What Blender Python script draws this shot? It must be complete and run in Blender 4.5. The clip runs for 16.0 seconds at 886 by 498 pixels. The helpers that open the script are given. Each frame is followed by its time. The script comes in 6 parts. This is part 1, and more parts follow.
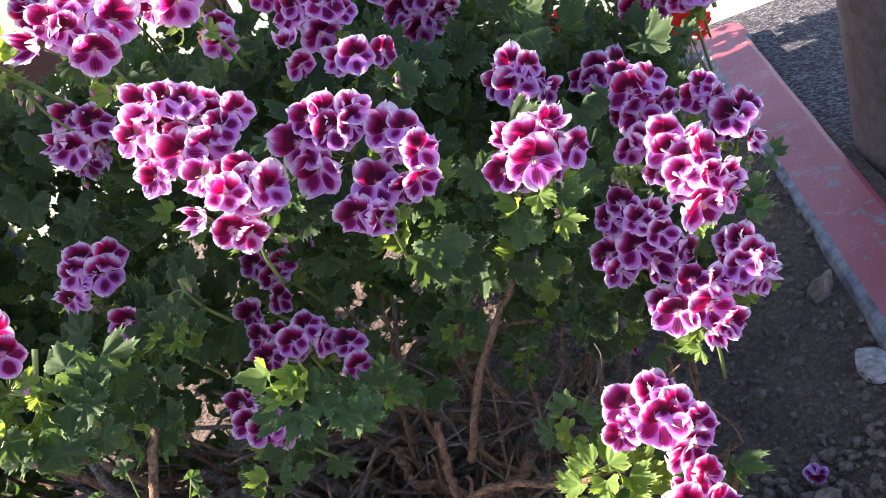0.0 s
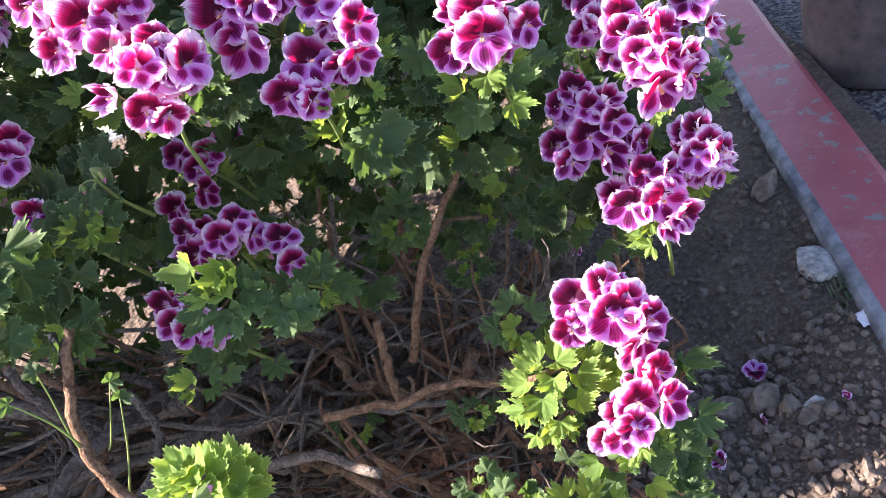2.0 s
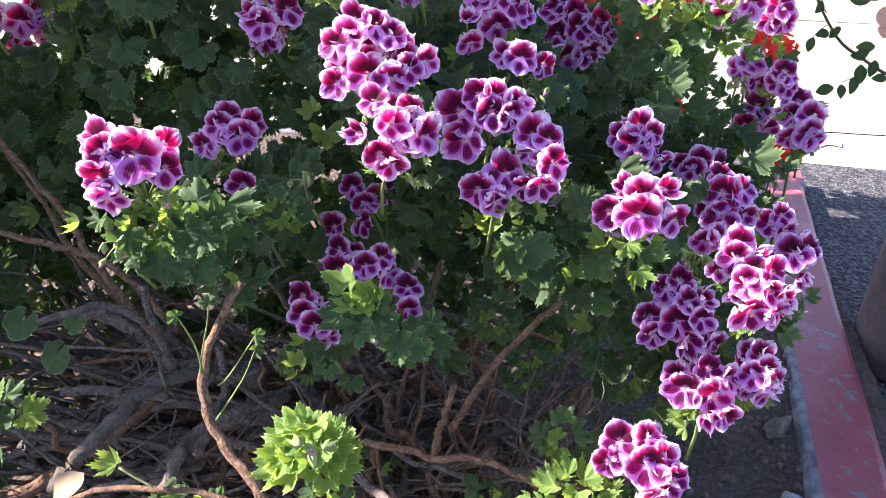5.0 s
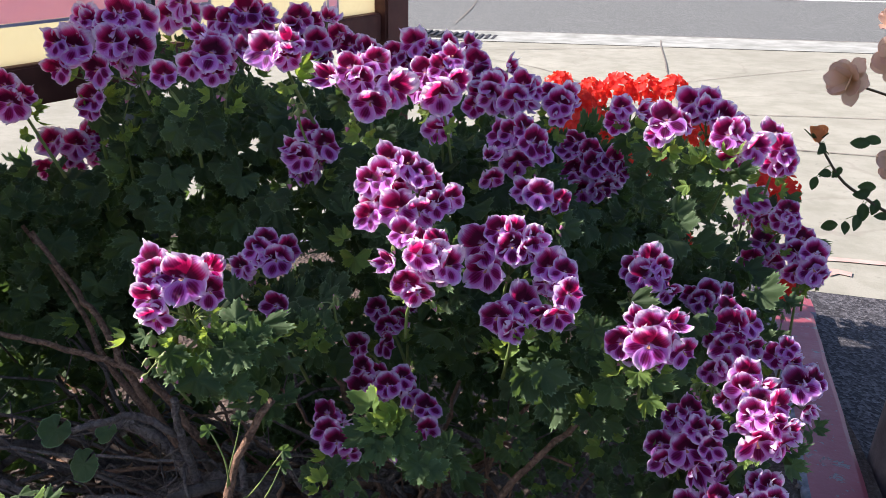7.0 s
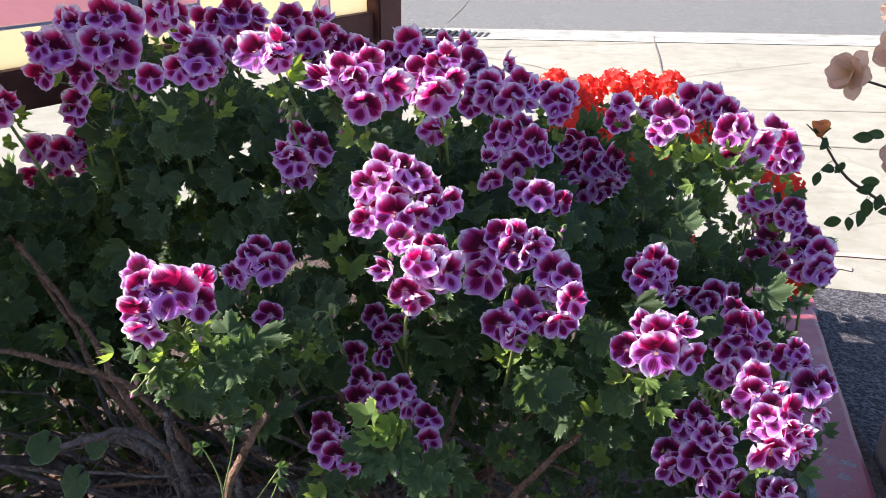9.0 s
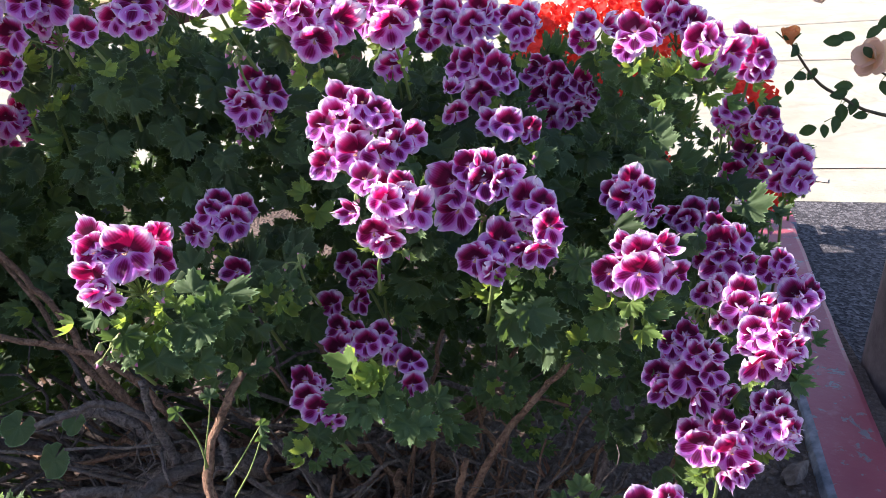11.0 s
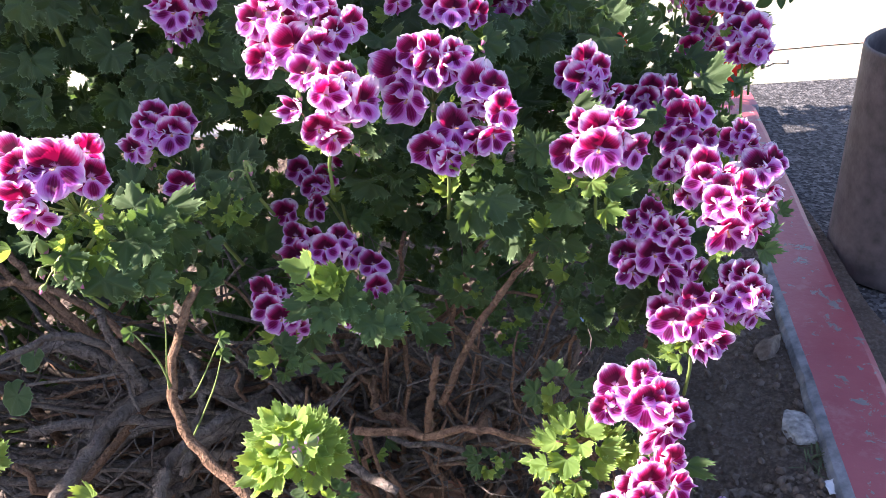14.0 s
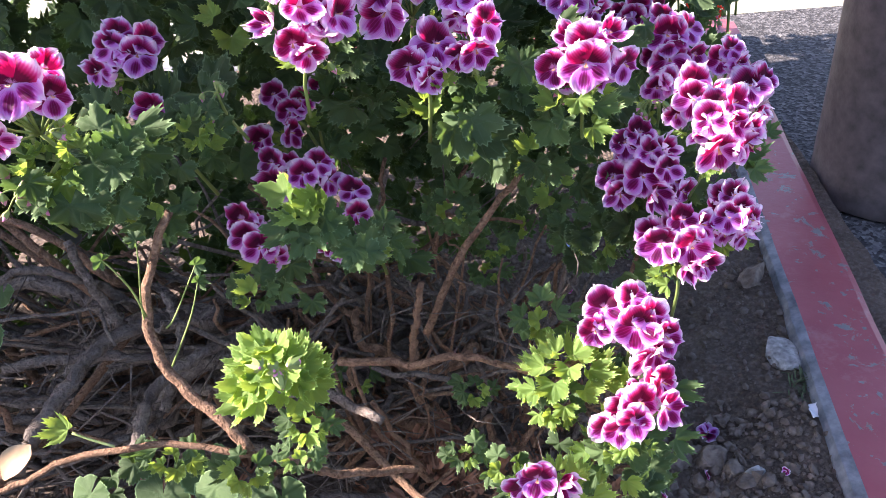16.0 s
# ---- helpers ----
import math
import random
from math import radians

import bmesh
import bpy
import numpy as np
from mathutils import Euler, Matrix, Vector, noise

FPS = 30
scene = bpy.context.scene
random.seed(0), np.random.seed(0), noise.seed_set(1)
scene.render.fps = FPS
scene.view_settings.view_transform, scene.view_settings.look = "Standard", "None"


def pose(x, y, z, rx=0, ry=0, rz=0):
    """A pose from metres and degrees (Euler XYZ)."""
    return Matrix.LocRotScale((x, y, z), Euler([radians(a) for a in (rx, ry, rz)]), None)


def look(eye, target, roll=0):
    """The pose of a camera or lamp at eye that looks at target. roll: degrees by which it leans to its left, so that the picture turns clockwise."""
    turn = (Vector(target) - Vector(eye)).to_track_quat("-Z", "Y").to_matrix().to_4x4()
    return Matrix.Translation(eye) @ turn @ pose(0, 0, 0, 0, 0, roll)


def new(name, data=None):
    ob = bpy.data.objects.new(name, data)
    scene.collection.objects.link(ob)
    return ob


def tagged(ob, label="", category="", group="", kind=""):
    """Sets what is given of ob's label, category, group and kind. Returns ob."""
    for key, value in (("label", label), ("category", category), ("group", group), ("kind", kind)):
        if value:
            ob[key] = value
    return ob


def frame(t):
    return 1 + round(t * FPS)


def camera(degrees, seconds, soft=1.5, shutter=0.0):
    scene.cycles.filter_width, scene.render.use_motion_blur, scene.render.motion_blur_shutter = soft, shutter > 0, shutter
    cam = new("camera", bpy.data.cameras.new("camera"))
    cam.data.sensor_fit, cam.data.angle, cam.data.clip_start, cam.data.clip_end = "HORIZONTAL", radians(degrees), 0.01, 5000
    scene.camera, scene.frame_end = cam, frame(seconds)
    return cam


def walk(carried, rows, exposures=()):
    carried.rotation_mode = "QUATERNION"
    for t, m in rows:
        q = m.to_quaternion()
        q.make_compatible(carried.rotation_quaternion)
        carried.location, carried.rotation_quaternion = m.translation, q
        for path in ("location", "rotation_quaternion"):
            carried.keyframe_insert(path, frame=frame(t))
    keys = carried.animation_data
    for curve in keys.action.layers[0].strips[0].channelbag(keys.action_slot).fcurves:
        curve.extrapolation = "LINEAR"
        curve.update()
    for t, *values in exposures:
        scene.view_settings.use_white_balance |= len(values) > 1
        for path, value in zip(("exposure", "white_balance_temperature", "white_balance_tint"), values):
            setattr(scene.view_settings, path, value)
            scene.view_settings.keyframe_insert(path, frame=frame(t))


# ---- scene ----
cam = camera(55.6, 16.0, soft=0.9)
PATH = [
    (0, (0.054, -0.479, 1.308), (-0.227, 1.263, 0.365), -24.2),
    (0.5, (0.052, -0.473, 1.302), (-0.234, 1.233, 0.298), -25.9),
    (1, (0.049, -0.462, 1.29), (-0.217, 1.206, 0.219), -26.0),
    (1.5, (0.046, -0.443, 1.274), (-0.184, 1.194, 0.147), -25.5),
    (2, (0.038, -0.432, 1.259), (-0.183, 1.18, 0.097), -23.4),
    (2.5, (0.03, -0.456, 1.27), (-0.211, 1.173, 0.135), -16.6),
    (3, (-0.025, -0.475, 1.273), (-0.298, 1.188, 0.197), -8.4),
    (3.2, (-0.049, -0.49, 1.283), (-0.326, 1.184, 0.223), -5.3),
    (5.3, (-0.079, -0.636, 1.398), (-0.302, 1.117, 0.461), 2.9),
    (5.5, (-0.077, -0.65, 1.41), (-0.311, 1.114, 0.498), 3.1),
    (6, (-0.075, -0.662, 1.421), (-0.335, 1.147, 0.608), 3.9),
    (6.5, (-0.082, -0.673, 1.426), (-0.346, 1.158, 0.666), 4.1),
    (7, (-0.084, -0.673, 1.427), (-0.36, 1.171, 0.705), 3.7),
    (7.5, (-0.085, -0.665, 1.43), (-0.367, 1.189, 0.735), 3.4),
    (8, (-0.085, -0.659, 1.431), (-0.363, 1.202, 0.753), 3.2),
    (8.5, (-0.091, -0.652, 1.427), (-0.364, 1.205, 0.738), 3.1),
    (8.7, (-0.095, -0.644, 1.425), (-0.363, 1.208, 0.721), 3.2),
    (10.8, (-0.093, -0.605, 1.394), (-0.313, 1.205, 0.574), -1.4),
    (11, (-0.088, -0.596, 1.389), (-0.298, 1.209, 0.553), -1.4),
    (11.5, (-0.083, -0.585, 1.376), (-0.274, 1.206, 0.508), -1.6),
    (12, (-0.084, -0.577, 1.364), (-0.265, 1.203, 0.471), -2.1),
    (12.5, (-0.084, -0.579, 1.361), (-0.255, 1.195, 0.453), -3.0),
    (13, (-0.082, -0.584, 1.354), (-0.237, 1.181, 0.425), -3.8),
    (13.5, (-0.079, -0.582, 1.345), (-0.22, 1.164, 0.38), -4.5),
    (14, (-0.074, -0.576, 1.34), (-0.217, 1.145, 0.333), -5.4),
    (14.5, (-0.07, -0.567, 1.321), (-0.214, 1.127, 0.267), -6.2),
    (15, (-0.073, -0.559, 1.309), (-0.204, 1.111, 0.216), -6.3),
    (15.5, (-0.08, -0.559, 1.304), (-0.197, 1.098, 0.191), -5.9),
    (16, (-0.082, -0.56, 1.3), (-0.185, 1.091, 0.176), -5.7),
]
EXPOSURES = [(0, 2.30, 6650, 22), (2, 2.56, 6650, 22), (3.2, 2.43, 6650, 22), (5.5, 2.26, 6150, 24), (6.2, 1.69, 6150, 24), (7, 1.29, 6150, 24), (7.7, 1.33, 6150, 24), (8.7, 1.53, 6150, 24), (10.8, 1.78, 6200, 25), (12.5, 2.18, 6500, 25), (16, 2.48, 6500, 25)]
walk(cam, [(t, look(eye, target, roll)) for t, eye, target, roll in PATH], EXPOSURES)

# ---- light ----
SUN_FROM = Vector((-1.0, -0.13, 0.72)).normalized()
world = bpy.data.worlds.new("sky")
scene.world = world
world.use_nodes = True
wn = world.node_tree.nodes
wl = world.node_tree.links
sky = wn.new("ShaderNodeTexSky")
sky.sky_type = 'NISHITA'
sky.sun_disc = False
sky.sun_elevation = math.asin(SUN_FROM.z)
sky.sun_rotation = math.atan2(SUN_FROM.x, SUN_FROM.y)
wl.new(sky.outputs[0], wn["Background"].inputs[0])
wn["Background"].inputs[1].default_value = 0.084
sun_data = bpy.data.lights.new("sun", 'SUN')
sun_data.energy, sun_data.angle, sun_data.color = 5.0, radians(0.55), (1.0, 0.90, 0.77)
sun = new("sun", sun_data)
sun.matrix_world = look(SUN_FROM * 20, (0, 0, 0))


# ---- material helpers ----
class Mat:
    """A small builder of node materials."""

    def __init__(self, name):
        self.m = bpy.data.materials.new(name)
        self.m.use_nodes = True
        self.t = self.m.node_tree
        self.b = self.t.nodes["Principled BSDF"]
        self.out = self.t.nodes["Material Output"]

    def node(self, kind, **kw):
        n = self.t.nodes.new(kind)
        for k, v in kw.items():
            if k == "operation":
                n.operation = v
            elif k == "blend":
                n.blend_type = v
            elif k == "dtype":
                n.data_type = v
        return n

    def put(self, socket, v):
        if isinstance(v, bpy.types.NodeSocket):
            self.t.links.new(v, socket)
        elif isinstance(v, tuple) and len(v) == 3 and socket.type == 'RGBA':
            socket.default_value = (*v, 1)
        else:
            socket.default_value = v

    def math(self, op, a, b=0.0, c=0.0):
        n = self.node("ShaderNodeMath", operation=op)
        for i, v in enumerate((a, b, c)):
            self.put(n.inputs[i], v)
        return n.outputs[0]

    def mix(self, f, a, b, blend='MIX'):
        n = self.node("ShaderNodeMix", dtype='RGBA', blend=blend)
        self.put(n.inputs[0], f)
        self.put(n.inputs[6], a)
        self.put(n.inputs[7], b)
        return n.outputs[2]

    def ramp(self, f, stops):
        n = self.node("ShaderNodeValToRGB")
        el = n.color_ramp.elements
        while len(el) < len(stops):
            el.new(0.5)
        for e, (p, c) in zip(el, stops):
            e.position = p
            e.color = (*c, 1) if isinstance(c, tuple) else (c, c, c, 1)
        self.put(n.inputs[0], f)
        return n.outputs[0]

    def noise(self, scale, detail=4.0, rough=0.55, vec=None, distort=0.0):
        n = self.node("ShaderNodeTexNoise")
        n.inputs["Scale"].default_value = scale
        n.inputs["Detail"].default_value = detail
        n.inputs["Roughness"].default_value = rough
        n.inputs["Distortion"].default_value = distort
        self.put(n.inputs["Vector"], vec if vec is not None else self.coord())
        return n.outputs[0]

    def voronoi(self, scale, vec=None, feature='F1', out=0):
        n = self.node("ShaderNodeTexVoronoi")
        n.feature = feature
        n.inputs["Scale"].default_value = scale
        self.put(n.inputs["Vector"], vec if vec is not None else self.coord())
        return n.outputs[out]

    def coord(self):
        return self.node("ShaderNodeNewGeometry").outputs["Position"]

    def mixed(self):
        """Position bent by noise, for ragged cracks."""
        n = self.node("ShaderNodeTexNoise")
        n.inputs["Scale"].default_value = 1.6
        n.inputs["Detail"].default_value = 5.0
        self.put(n.inputs["Vector"], self.coord())
        v = self.node("ShaderNodeVectorMath", operation='MULTIPLY_ADD')
        self.put(v.inputs[0], n.outputs[1])
        v.inputs[1].default_value = (0.9, 0.9, 0.0)
        self.put(v.inputs[2], self.coord())
        return v.outputs[0]

    def local(self):
        return self.node("ShaderNodeTexCoord").outputs["Object"]

    def uv(self):
        s = self.node("ShaderNodeSeparateXYZ")
        self.t.links.new(self.node("ShaderNodeTexCoord").outputs["UV"], s.inputs[0])
        return s.outputs[0], s.outputs[1]

    def rand(self):
        return self.node("ShaderNodeObjectInfo").outputs["Random"]

    def island(self):
        return self.node("ShaderNodeNewGeometry").outputs["Random Per Island"]

    def bump(self, height, strength=0.5, dist=0.01):
        n = self.node("ShaderNodeBump")
        n.inputs["Strength"].default_value = strength
        n.inputs["Distance"].default_value = dist
        self.put(n.inputs["Height"], height)
        self.t.links.new(n.outputs[0], self.b.inputs["Normal"])

    def base(self, c, rough=0.7, metal=0.0, spec=0.4):
        self.put(self.b.inputs["Base Color"], c)
        self.put(self.b.inputs["Roughness"], rough)
        self.b.inputs["Metallic"].default_value = metal
        self.b.inputs["Specular IOR Level"].default_value = spec
        return self

    def thin(self, colour, amount):
        """Lets light through a thin sheet such as a petal or a leaf."""
        tr = self.node("ShaderNodeBsdfTranslucent")
        self.put(tr.inputs[0], colour)
        mx = self.node("ShaderNodeMixShader")
        mx.inputs[0].default_value = amount
        self.t.links.new(self.b.outputs[0], mx.inputs[1])
        self.t.links.new(tr.outputs[0], mx.inputs[2])
        self.t.links.new(mx.outputs[0], self.out.inputs[0])


def simple(name, a, b, scale=20.0, rough=0.7, metal=0.0, bump=0.2, dist=0.004, spec=0.4):
    m = Mat(name)
    n = m.noise(scale, 5)
    m.base(m.mix(m.ramp(n, [(0.3, 0.0), (0.7, 1.0)]), a, b), rough, metal, spec)
    if bump:
        m.bump(m.noise(scale * 3, 4), bump, dist)
    return m.m


# ---- plant materials ----
def make_petal_upper():
    """Velvety maroon with a narrow pale ruffled rim; glows crimson against the sun."""
    m = Mat("petal_upper")
    u, v = m.uv()
    side = m.math('ABSOLUTE', m.math('MULTIPLY_ADD', u, 2.0, -1.0))
    side = m.math('MULTIPLY', side, m.math('MINIMUM', m.math('MULTIPLY_ADD', v, 1.1, 0.25), 0.98))
    e = m.math('MAXIMUM', v, side)
    e = m.math('ADD', e, m.math('MULTIPLY_ADD', m.noise(110, 3), 0.10, -0.05))
    e = m.math('ADD', e, m.math('MULTIPLY_ADD', m.rand(), 0.18, -0.09))
    e = m.math('ADD', e, m.math('MULTIPLY', m.math('SINE', m.math('MULTIPLY', u, 75.0)), 0.022))
    c = m.ramp(e, [(0.07, (0.50, 0.28, 0.58)), (0.16, (0.07, 0.004, 0.045)), (0.44, (0.026, 0.0015, 0.019)), (0.60, (0.085, 0.004, 0.070)), (0.72, (0.26, 0.050, 0.30)), (0.80, (0.52, 0.28, 0.66)), (0.88, (0.80, 0.64, 0.90))])
    t = m.ramp(e, [(0.07, (0.85, 0.35, 0.58)), (0.17, (0.20, 0.002, 0.04)), (0.42, (0.23, 0.002, 0.045)), (0.57, (0.72, 0.016, 0.16)), (0.70, (0.96, 0.12, 0.38)), (0.79, (0.98, 0.52, 0.72)), (0.87, (0.99, 0.92, 0.96))])
    m.base(c, 0.6, 0.0, 0.2)
    m.b.inputs["Sheen Weight"].default_value = 0.10
    m.bump(m.math('ADD', m.math('SINE', m.math('MULTIPLY', u, 60.0)), m.math('MULTIPLY', m.noise(300, 3), 2.0)), 0.14, 0.0005)
    m.thin(t, 0.62)
    return m.m


def make_petal_lower():
    """Lavender with a dark feathered blotch, fine fanned veins and a white throat."""
    m = Mat("petal_lower")
    u, v = m.uv()
    side = m.math('ABSOLUTE', m.math('MULTIPLY_ADD', u, 2.0, -1.0))
    du = m.math('MULTIPLY_ADD', u, 1.30, -0.65)
    dv = m.math('MULTIPLY_ADD', v, 1.02, -0.53)
    d = m.math('SQRT', m.math('ADD', m.math('MULTIPLY', du, du), m.math('MULTIPLY', dv, dv)))
    veins = m.math('SINE', m.math('MULTIPLY', u, 56.0))
    d = m.math('ADD', d, m.math('MULTIPLY', veins, 0.028))
    d = m.math('ADD', d, m.math('MULTIPLY_ADD', m.noise(120, 3), 0.14, -0.07))
    d = m.math('ADD', d, m.math('MULTIPLY_ADD', m.rand(), 0.14, -0.09))
    c = m.ramp(d, [(0.12, (0.045, 0.002, 0.040)), (0.22, (0.14, 0.010, 0.15)), (0.285, (0.38, 0.10, 0.50)), (0.37, (0.53, 0.19, 0.72)), (0.64, (0.72, 0.39, 0.87))])
    t = m.ramp(d, [(0.12, (0.42, 0.004, 0.12)), (0.23, (0.62, 0.02, 0.26)), (0.30, (0.97, 0.28, 0.60)), (0.42, (0.98, 0.56, 0.80)), (0.68, (0.99, 0.83, 0.94))])
    line = m.math('MULTIPLY', m.ramp(veins, [(0.72, 0.0), (0.95, 0.38)]), m.ramp(v, [(0.55, 1.0), (0.9, 0.0)]))
    c = m.mix(line, c, (0.22, 0.02, 0.24))
    t = m.mix(line, t, (0.75, 0.06, 0.36))
    edge = m.math('MAXIMUM', v, m.math('MULTIPLY', side, m.math('MINIMUM', m.math('MULTIPLY_ADD', v, 1.1, 0.25), 0.98)))
    edge = m.math('ADD', edge, m.math('MULTIPLY_ADD', m.noise(90, 2), 0.08, -0.04))
    rim = m.math('MAXIMUM', m.ramp(edge, [(0.83, 0.0), (0.92, 0.85)]), m.ramp(v, [(0.08, 0.9), (0.22, 0.0)]))
    c = m.mix(rim, c, (0.84, 0.71, 0.93))
    t = m.mix(rim, t, (0.98, 0.88, 0.96))
    m.base(c, 0.6, 0.0, 0.2)
    m.b.inputs["Sheen Weight"].default_value = 0.10
    m.bump(m.math('ADD', veins, m.math('MULTIPLY', m.noise(300, 3), 2.0)), 0.14, 0.0005)
    m.thin(t, 0.56)
    return m.m


def make_leaf(name, dark, light, glow, amount=0.35, per_island=False):
    m = Mat(name)
    u, v = m.uv()
    fr = m.math('ABSOLUTE', m.math('SUBTRACT', m.math('FRACT', u), 0.5))
    vein = m.math('MULTIPLY', m.ramp(m.math('MULTIPLY', fr, v), [(0.0, 1.0), (0.026, 0.0)]), 0.20)
    rnd = m.island() if per_island else m.rand()
    patch = m.noise(45, 4)
    c = m.mix(m.math('ADD', m.math('MULTIPLY', rnd, 0.6), m.math('MULTIPLY', patch, 0.4)), dark, light)
    c = m.mix(vein, c, tuple(min(1, 1.6 * a + 0.02) for a in light))
    c = m.mix(m.ramp(v, [(0.92, 0.0), (0.985, 0.75)]), c, tuple(min(1, 2.3 * a + 0.03) for a in light))
    m.base(c, 0.70, 0.0, 0.18)
    m.bump(m.math('ADD', m.math('MULTIPLY', vein, -1.2), m.math('ADD', m.noise(160, 3), m.math('MULTIPLY', m.noise(420, 2), 0.4))), 0.6, 0.002)
    m.thin(m.mix(vein, glow, tuple(0.7 * a for a in glow)), amount)
    return m.m


PETAL_UP = make_petal_upper()
PETAL_LOW = make_petal_lower()
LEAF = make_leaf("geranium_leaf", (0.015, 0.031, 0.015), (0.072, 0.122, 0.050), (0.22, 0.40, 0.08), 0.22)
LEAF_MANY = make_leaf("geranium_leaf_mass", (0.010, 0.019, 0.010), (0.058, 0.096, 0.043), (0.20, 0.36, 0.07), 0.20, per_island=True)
# green of new growth, light enough to paint sun onto the lit shoots too
YOUNG_LIT_LEAF = make_leaf("young_leaf", (0.038, 0.088, 0.024), (0.17, 0.26, 0.068), (0.46, 0.64, 0.08), 0.36)
GREEN_STEM = simple("green_stem", (0.12, 0.19, 0.05), (0.20, 0.26, 0.08), 40, 0.6)


def make_bark(name, dark, light, scale):
    m = Mat(name)
    a, b = m.noise(scale, 6, 0.65, distort=1.2), m.noise(scale * 5, 4, 0.6)
    c = m.mix(m.ramp(a, [(0.32, 0.0), (0.68, 1.0)]), dark, light)
    c = m.mix(m.ramp(b, [(0.32, 0.55), (0.52, 0.0)]), c, tuple(0.4 * q for q in dark))
    c = m.mix(m.math('MULTIPLY', m.rand(), 0.5), c, tuple(0.5 * (p + q) * 0.6 for p, q in zip(dark, light)))
    m.base(c, 0.92, 0.0, 0.2)
    m.bump(m.math('ADD', m.math('MULTIPLY', a, 1.4), b), 1.0, 0.006)
    return m.m


BARK = make_bark("brown_bark", (0.095, 0.056, 0.037), (0.389, 0.242, 0.159), 60)
OLD_BARK = make_bark("grey_bark", (0.050, 0.041, 0.036), (0.277, 0.234, 0.206), 45)
DRY = simple("dry_leaf", (0.11, 0.048, 0.030), (0.30, 0.155, 0.095), 30, 0.85)
ANTHER = simple("anther", (0.5, 0.2, 0.12), (0.7, 0.4, 0.25), 60, 0.7, bump=0)
RED_PETAL = Mat("red_petal")
RED_PETAL.base(RED_PETAL.mix(RED_PETAL.island(), (0.66, 0.016, 0.014), (0.86, 0.07, 0.045)), 0.6)
RED_PETAL.thin((0.98, 0.09, 0.04), 0.5)
RED_PETAL = RED_PETAL.m
ROSE_PETAL = Mat("rose_petal")
_u, _v = ROSE_PETAL.uv()
ROSE_PETAL.base(ROSE_PETAL.ramp(_v, [(0.0, (0.60, 0.46, 0.22)), (0.5, (0.60, 0.44, 0.33)), (1.0, (0.60, 0.40, 0.35))]), 0.6)
ROSE_PETAL.thin((0.85, 0.58, 0.36), 0.4)
ROSE_PETAL = ROSE_PETAL.m
BUD_PETAL = Mat("bud_petal")
BUD_PETAL.base(BUD_PETAL.mix(BUD_PETAL.noise(60), (0.55, 0.15, 0.06), (0.66, 0.32, 0.15)), 0.6)
BUD_PETAL.thin((0.95, 0.4, 0.1), 0.35)
BUD_PETAL = BUD_PETAL.m
ROSE_LEAF = make_leaf("rose_leaf", (0.018, 0.035, 0.018), (0.03, 0.06, 0.028), (0.12, 0.22, 0.04), 0.2)

# ---- ground materials ----
def make_soil():
    m = Mat("soil")
    big, fine = m.noise(6, 5), m.noise(90, 5, 0.7)
    c = m.mix(m.ramp(big, [(0.3, 0.0), (0.7, 1.0)]), (0.058, 0.043, 0.034), (0.120, 0.092, 0.074))
    c = m.mix(m.ramp(fine, [(0.45, 0.0), (0.75, 0.8)]), c, (0.20, 0.162, 0.134))
    m.base(c, 0.95, 0.0, 0.2)
    m.bump(m.math('ADD', fine, m.math('MULTIPLY', m.voronoi(60), 1.2)), 0.9, 0.012)
    return m.m


def make_asphalt(name, lo, hi, grain=220.0):
    m = Mat(name)
    v = m.voronoi(grain, out=1)
    s = m.node("ShaderNodeSeparateColor")
    m.put(s.inputs[0], v)
    big = m.noise(1.3, 5)
    c = m.mix(m.math('POWER', s.outputs[0], 2.0), lo, hi)
    c = m.mix(m.ramp(big, [(0.35, 0.0), (0.65, 0.35)]), c, tuple(1.5 * a for a in lo))
    m.base(c, 0.85, 0.0, 0.35)
    m.bump(m.math('ADD', m.voronoi(grain), m.noise(30, 3)), 0.8, 0.006)
    return m.m


def make_concrete():
    m = Mat("concrete")
    st, mid, fine = m.noise(0.7, 6, 0.62), m.noise(4.5, 6, 0.65), m.noise(60, 4)
    c = m.mix(m.ramp(st, [(0.3, 0.0), (0.7, 1.0)]), (0.248, 0.248, 0.194), (0.345, 0.346, 0.278))
    c = m.mix(m.ramp(mid, [(0.36, 0.5), (0.58, 0.0)]), c, (0.178, 0.186, 0.135))
    c = m.mix(m.ramp(m.noise(17, 3), [(0.66, 0.0), (0.72, 0.45)]), c, (0.15, 0.142, 0.118))
    c = m.mix(m.math('MULTIPLY', fine, 0.35), c, (0.25, 0.258, 0.192))
    crack = m.voronoi(0.55, m.mixed(), 'DISTANCE_TO_EDGE')
    c = m.mix(m.ramp(crack, [(0.003, 0.30), (0.007, 0.0)]), c, (0.17, 0.15, 0.12))
    m.base(c, 0.9, 0.0, 0.3)
    m.bump(m.math('ADD', fine, mid), 0.4, 0.006)
    return m.m


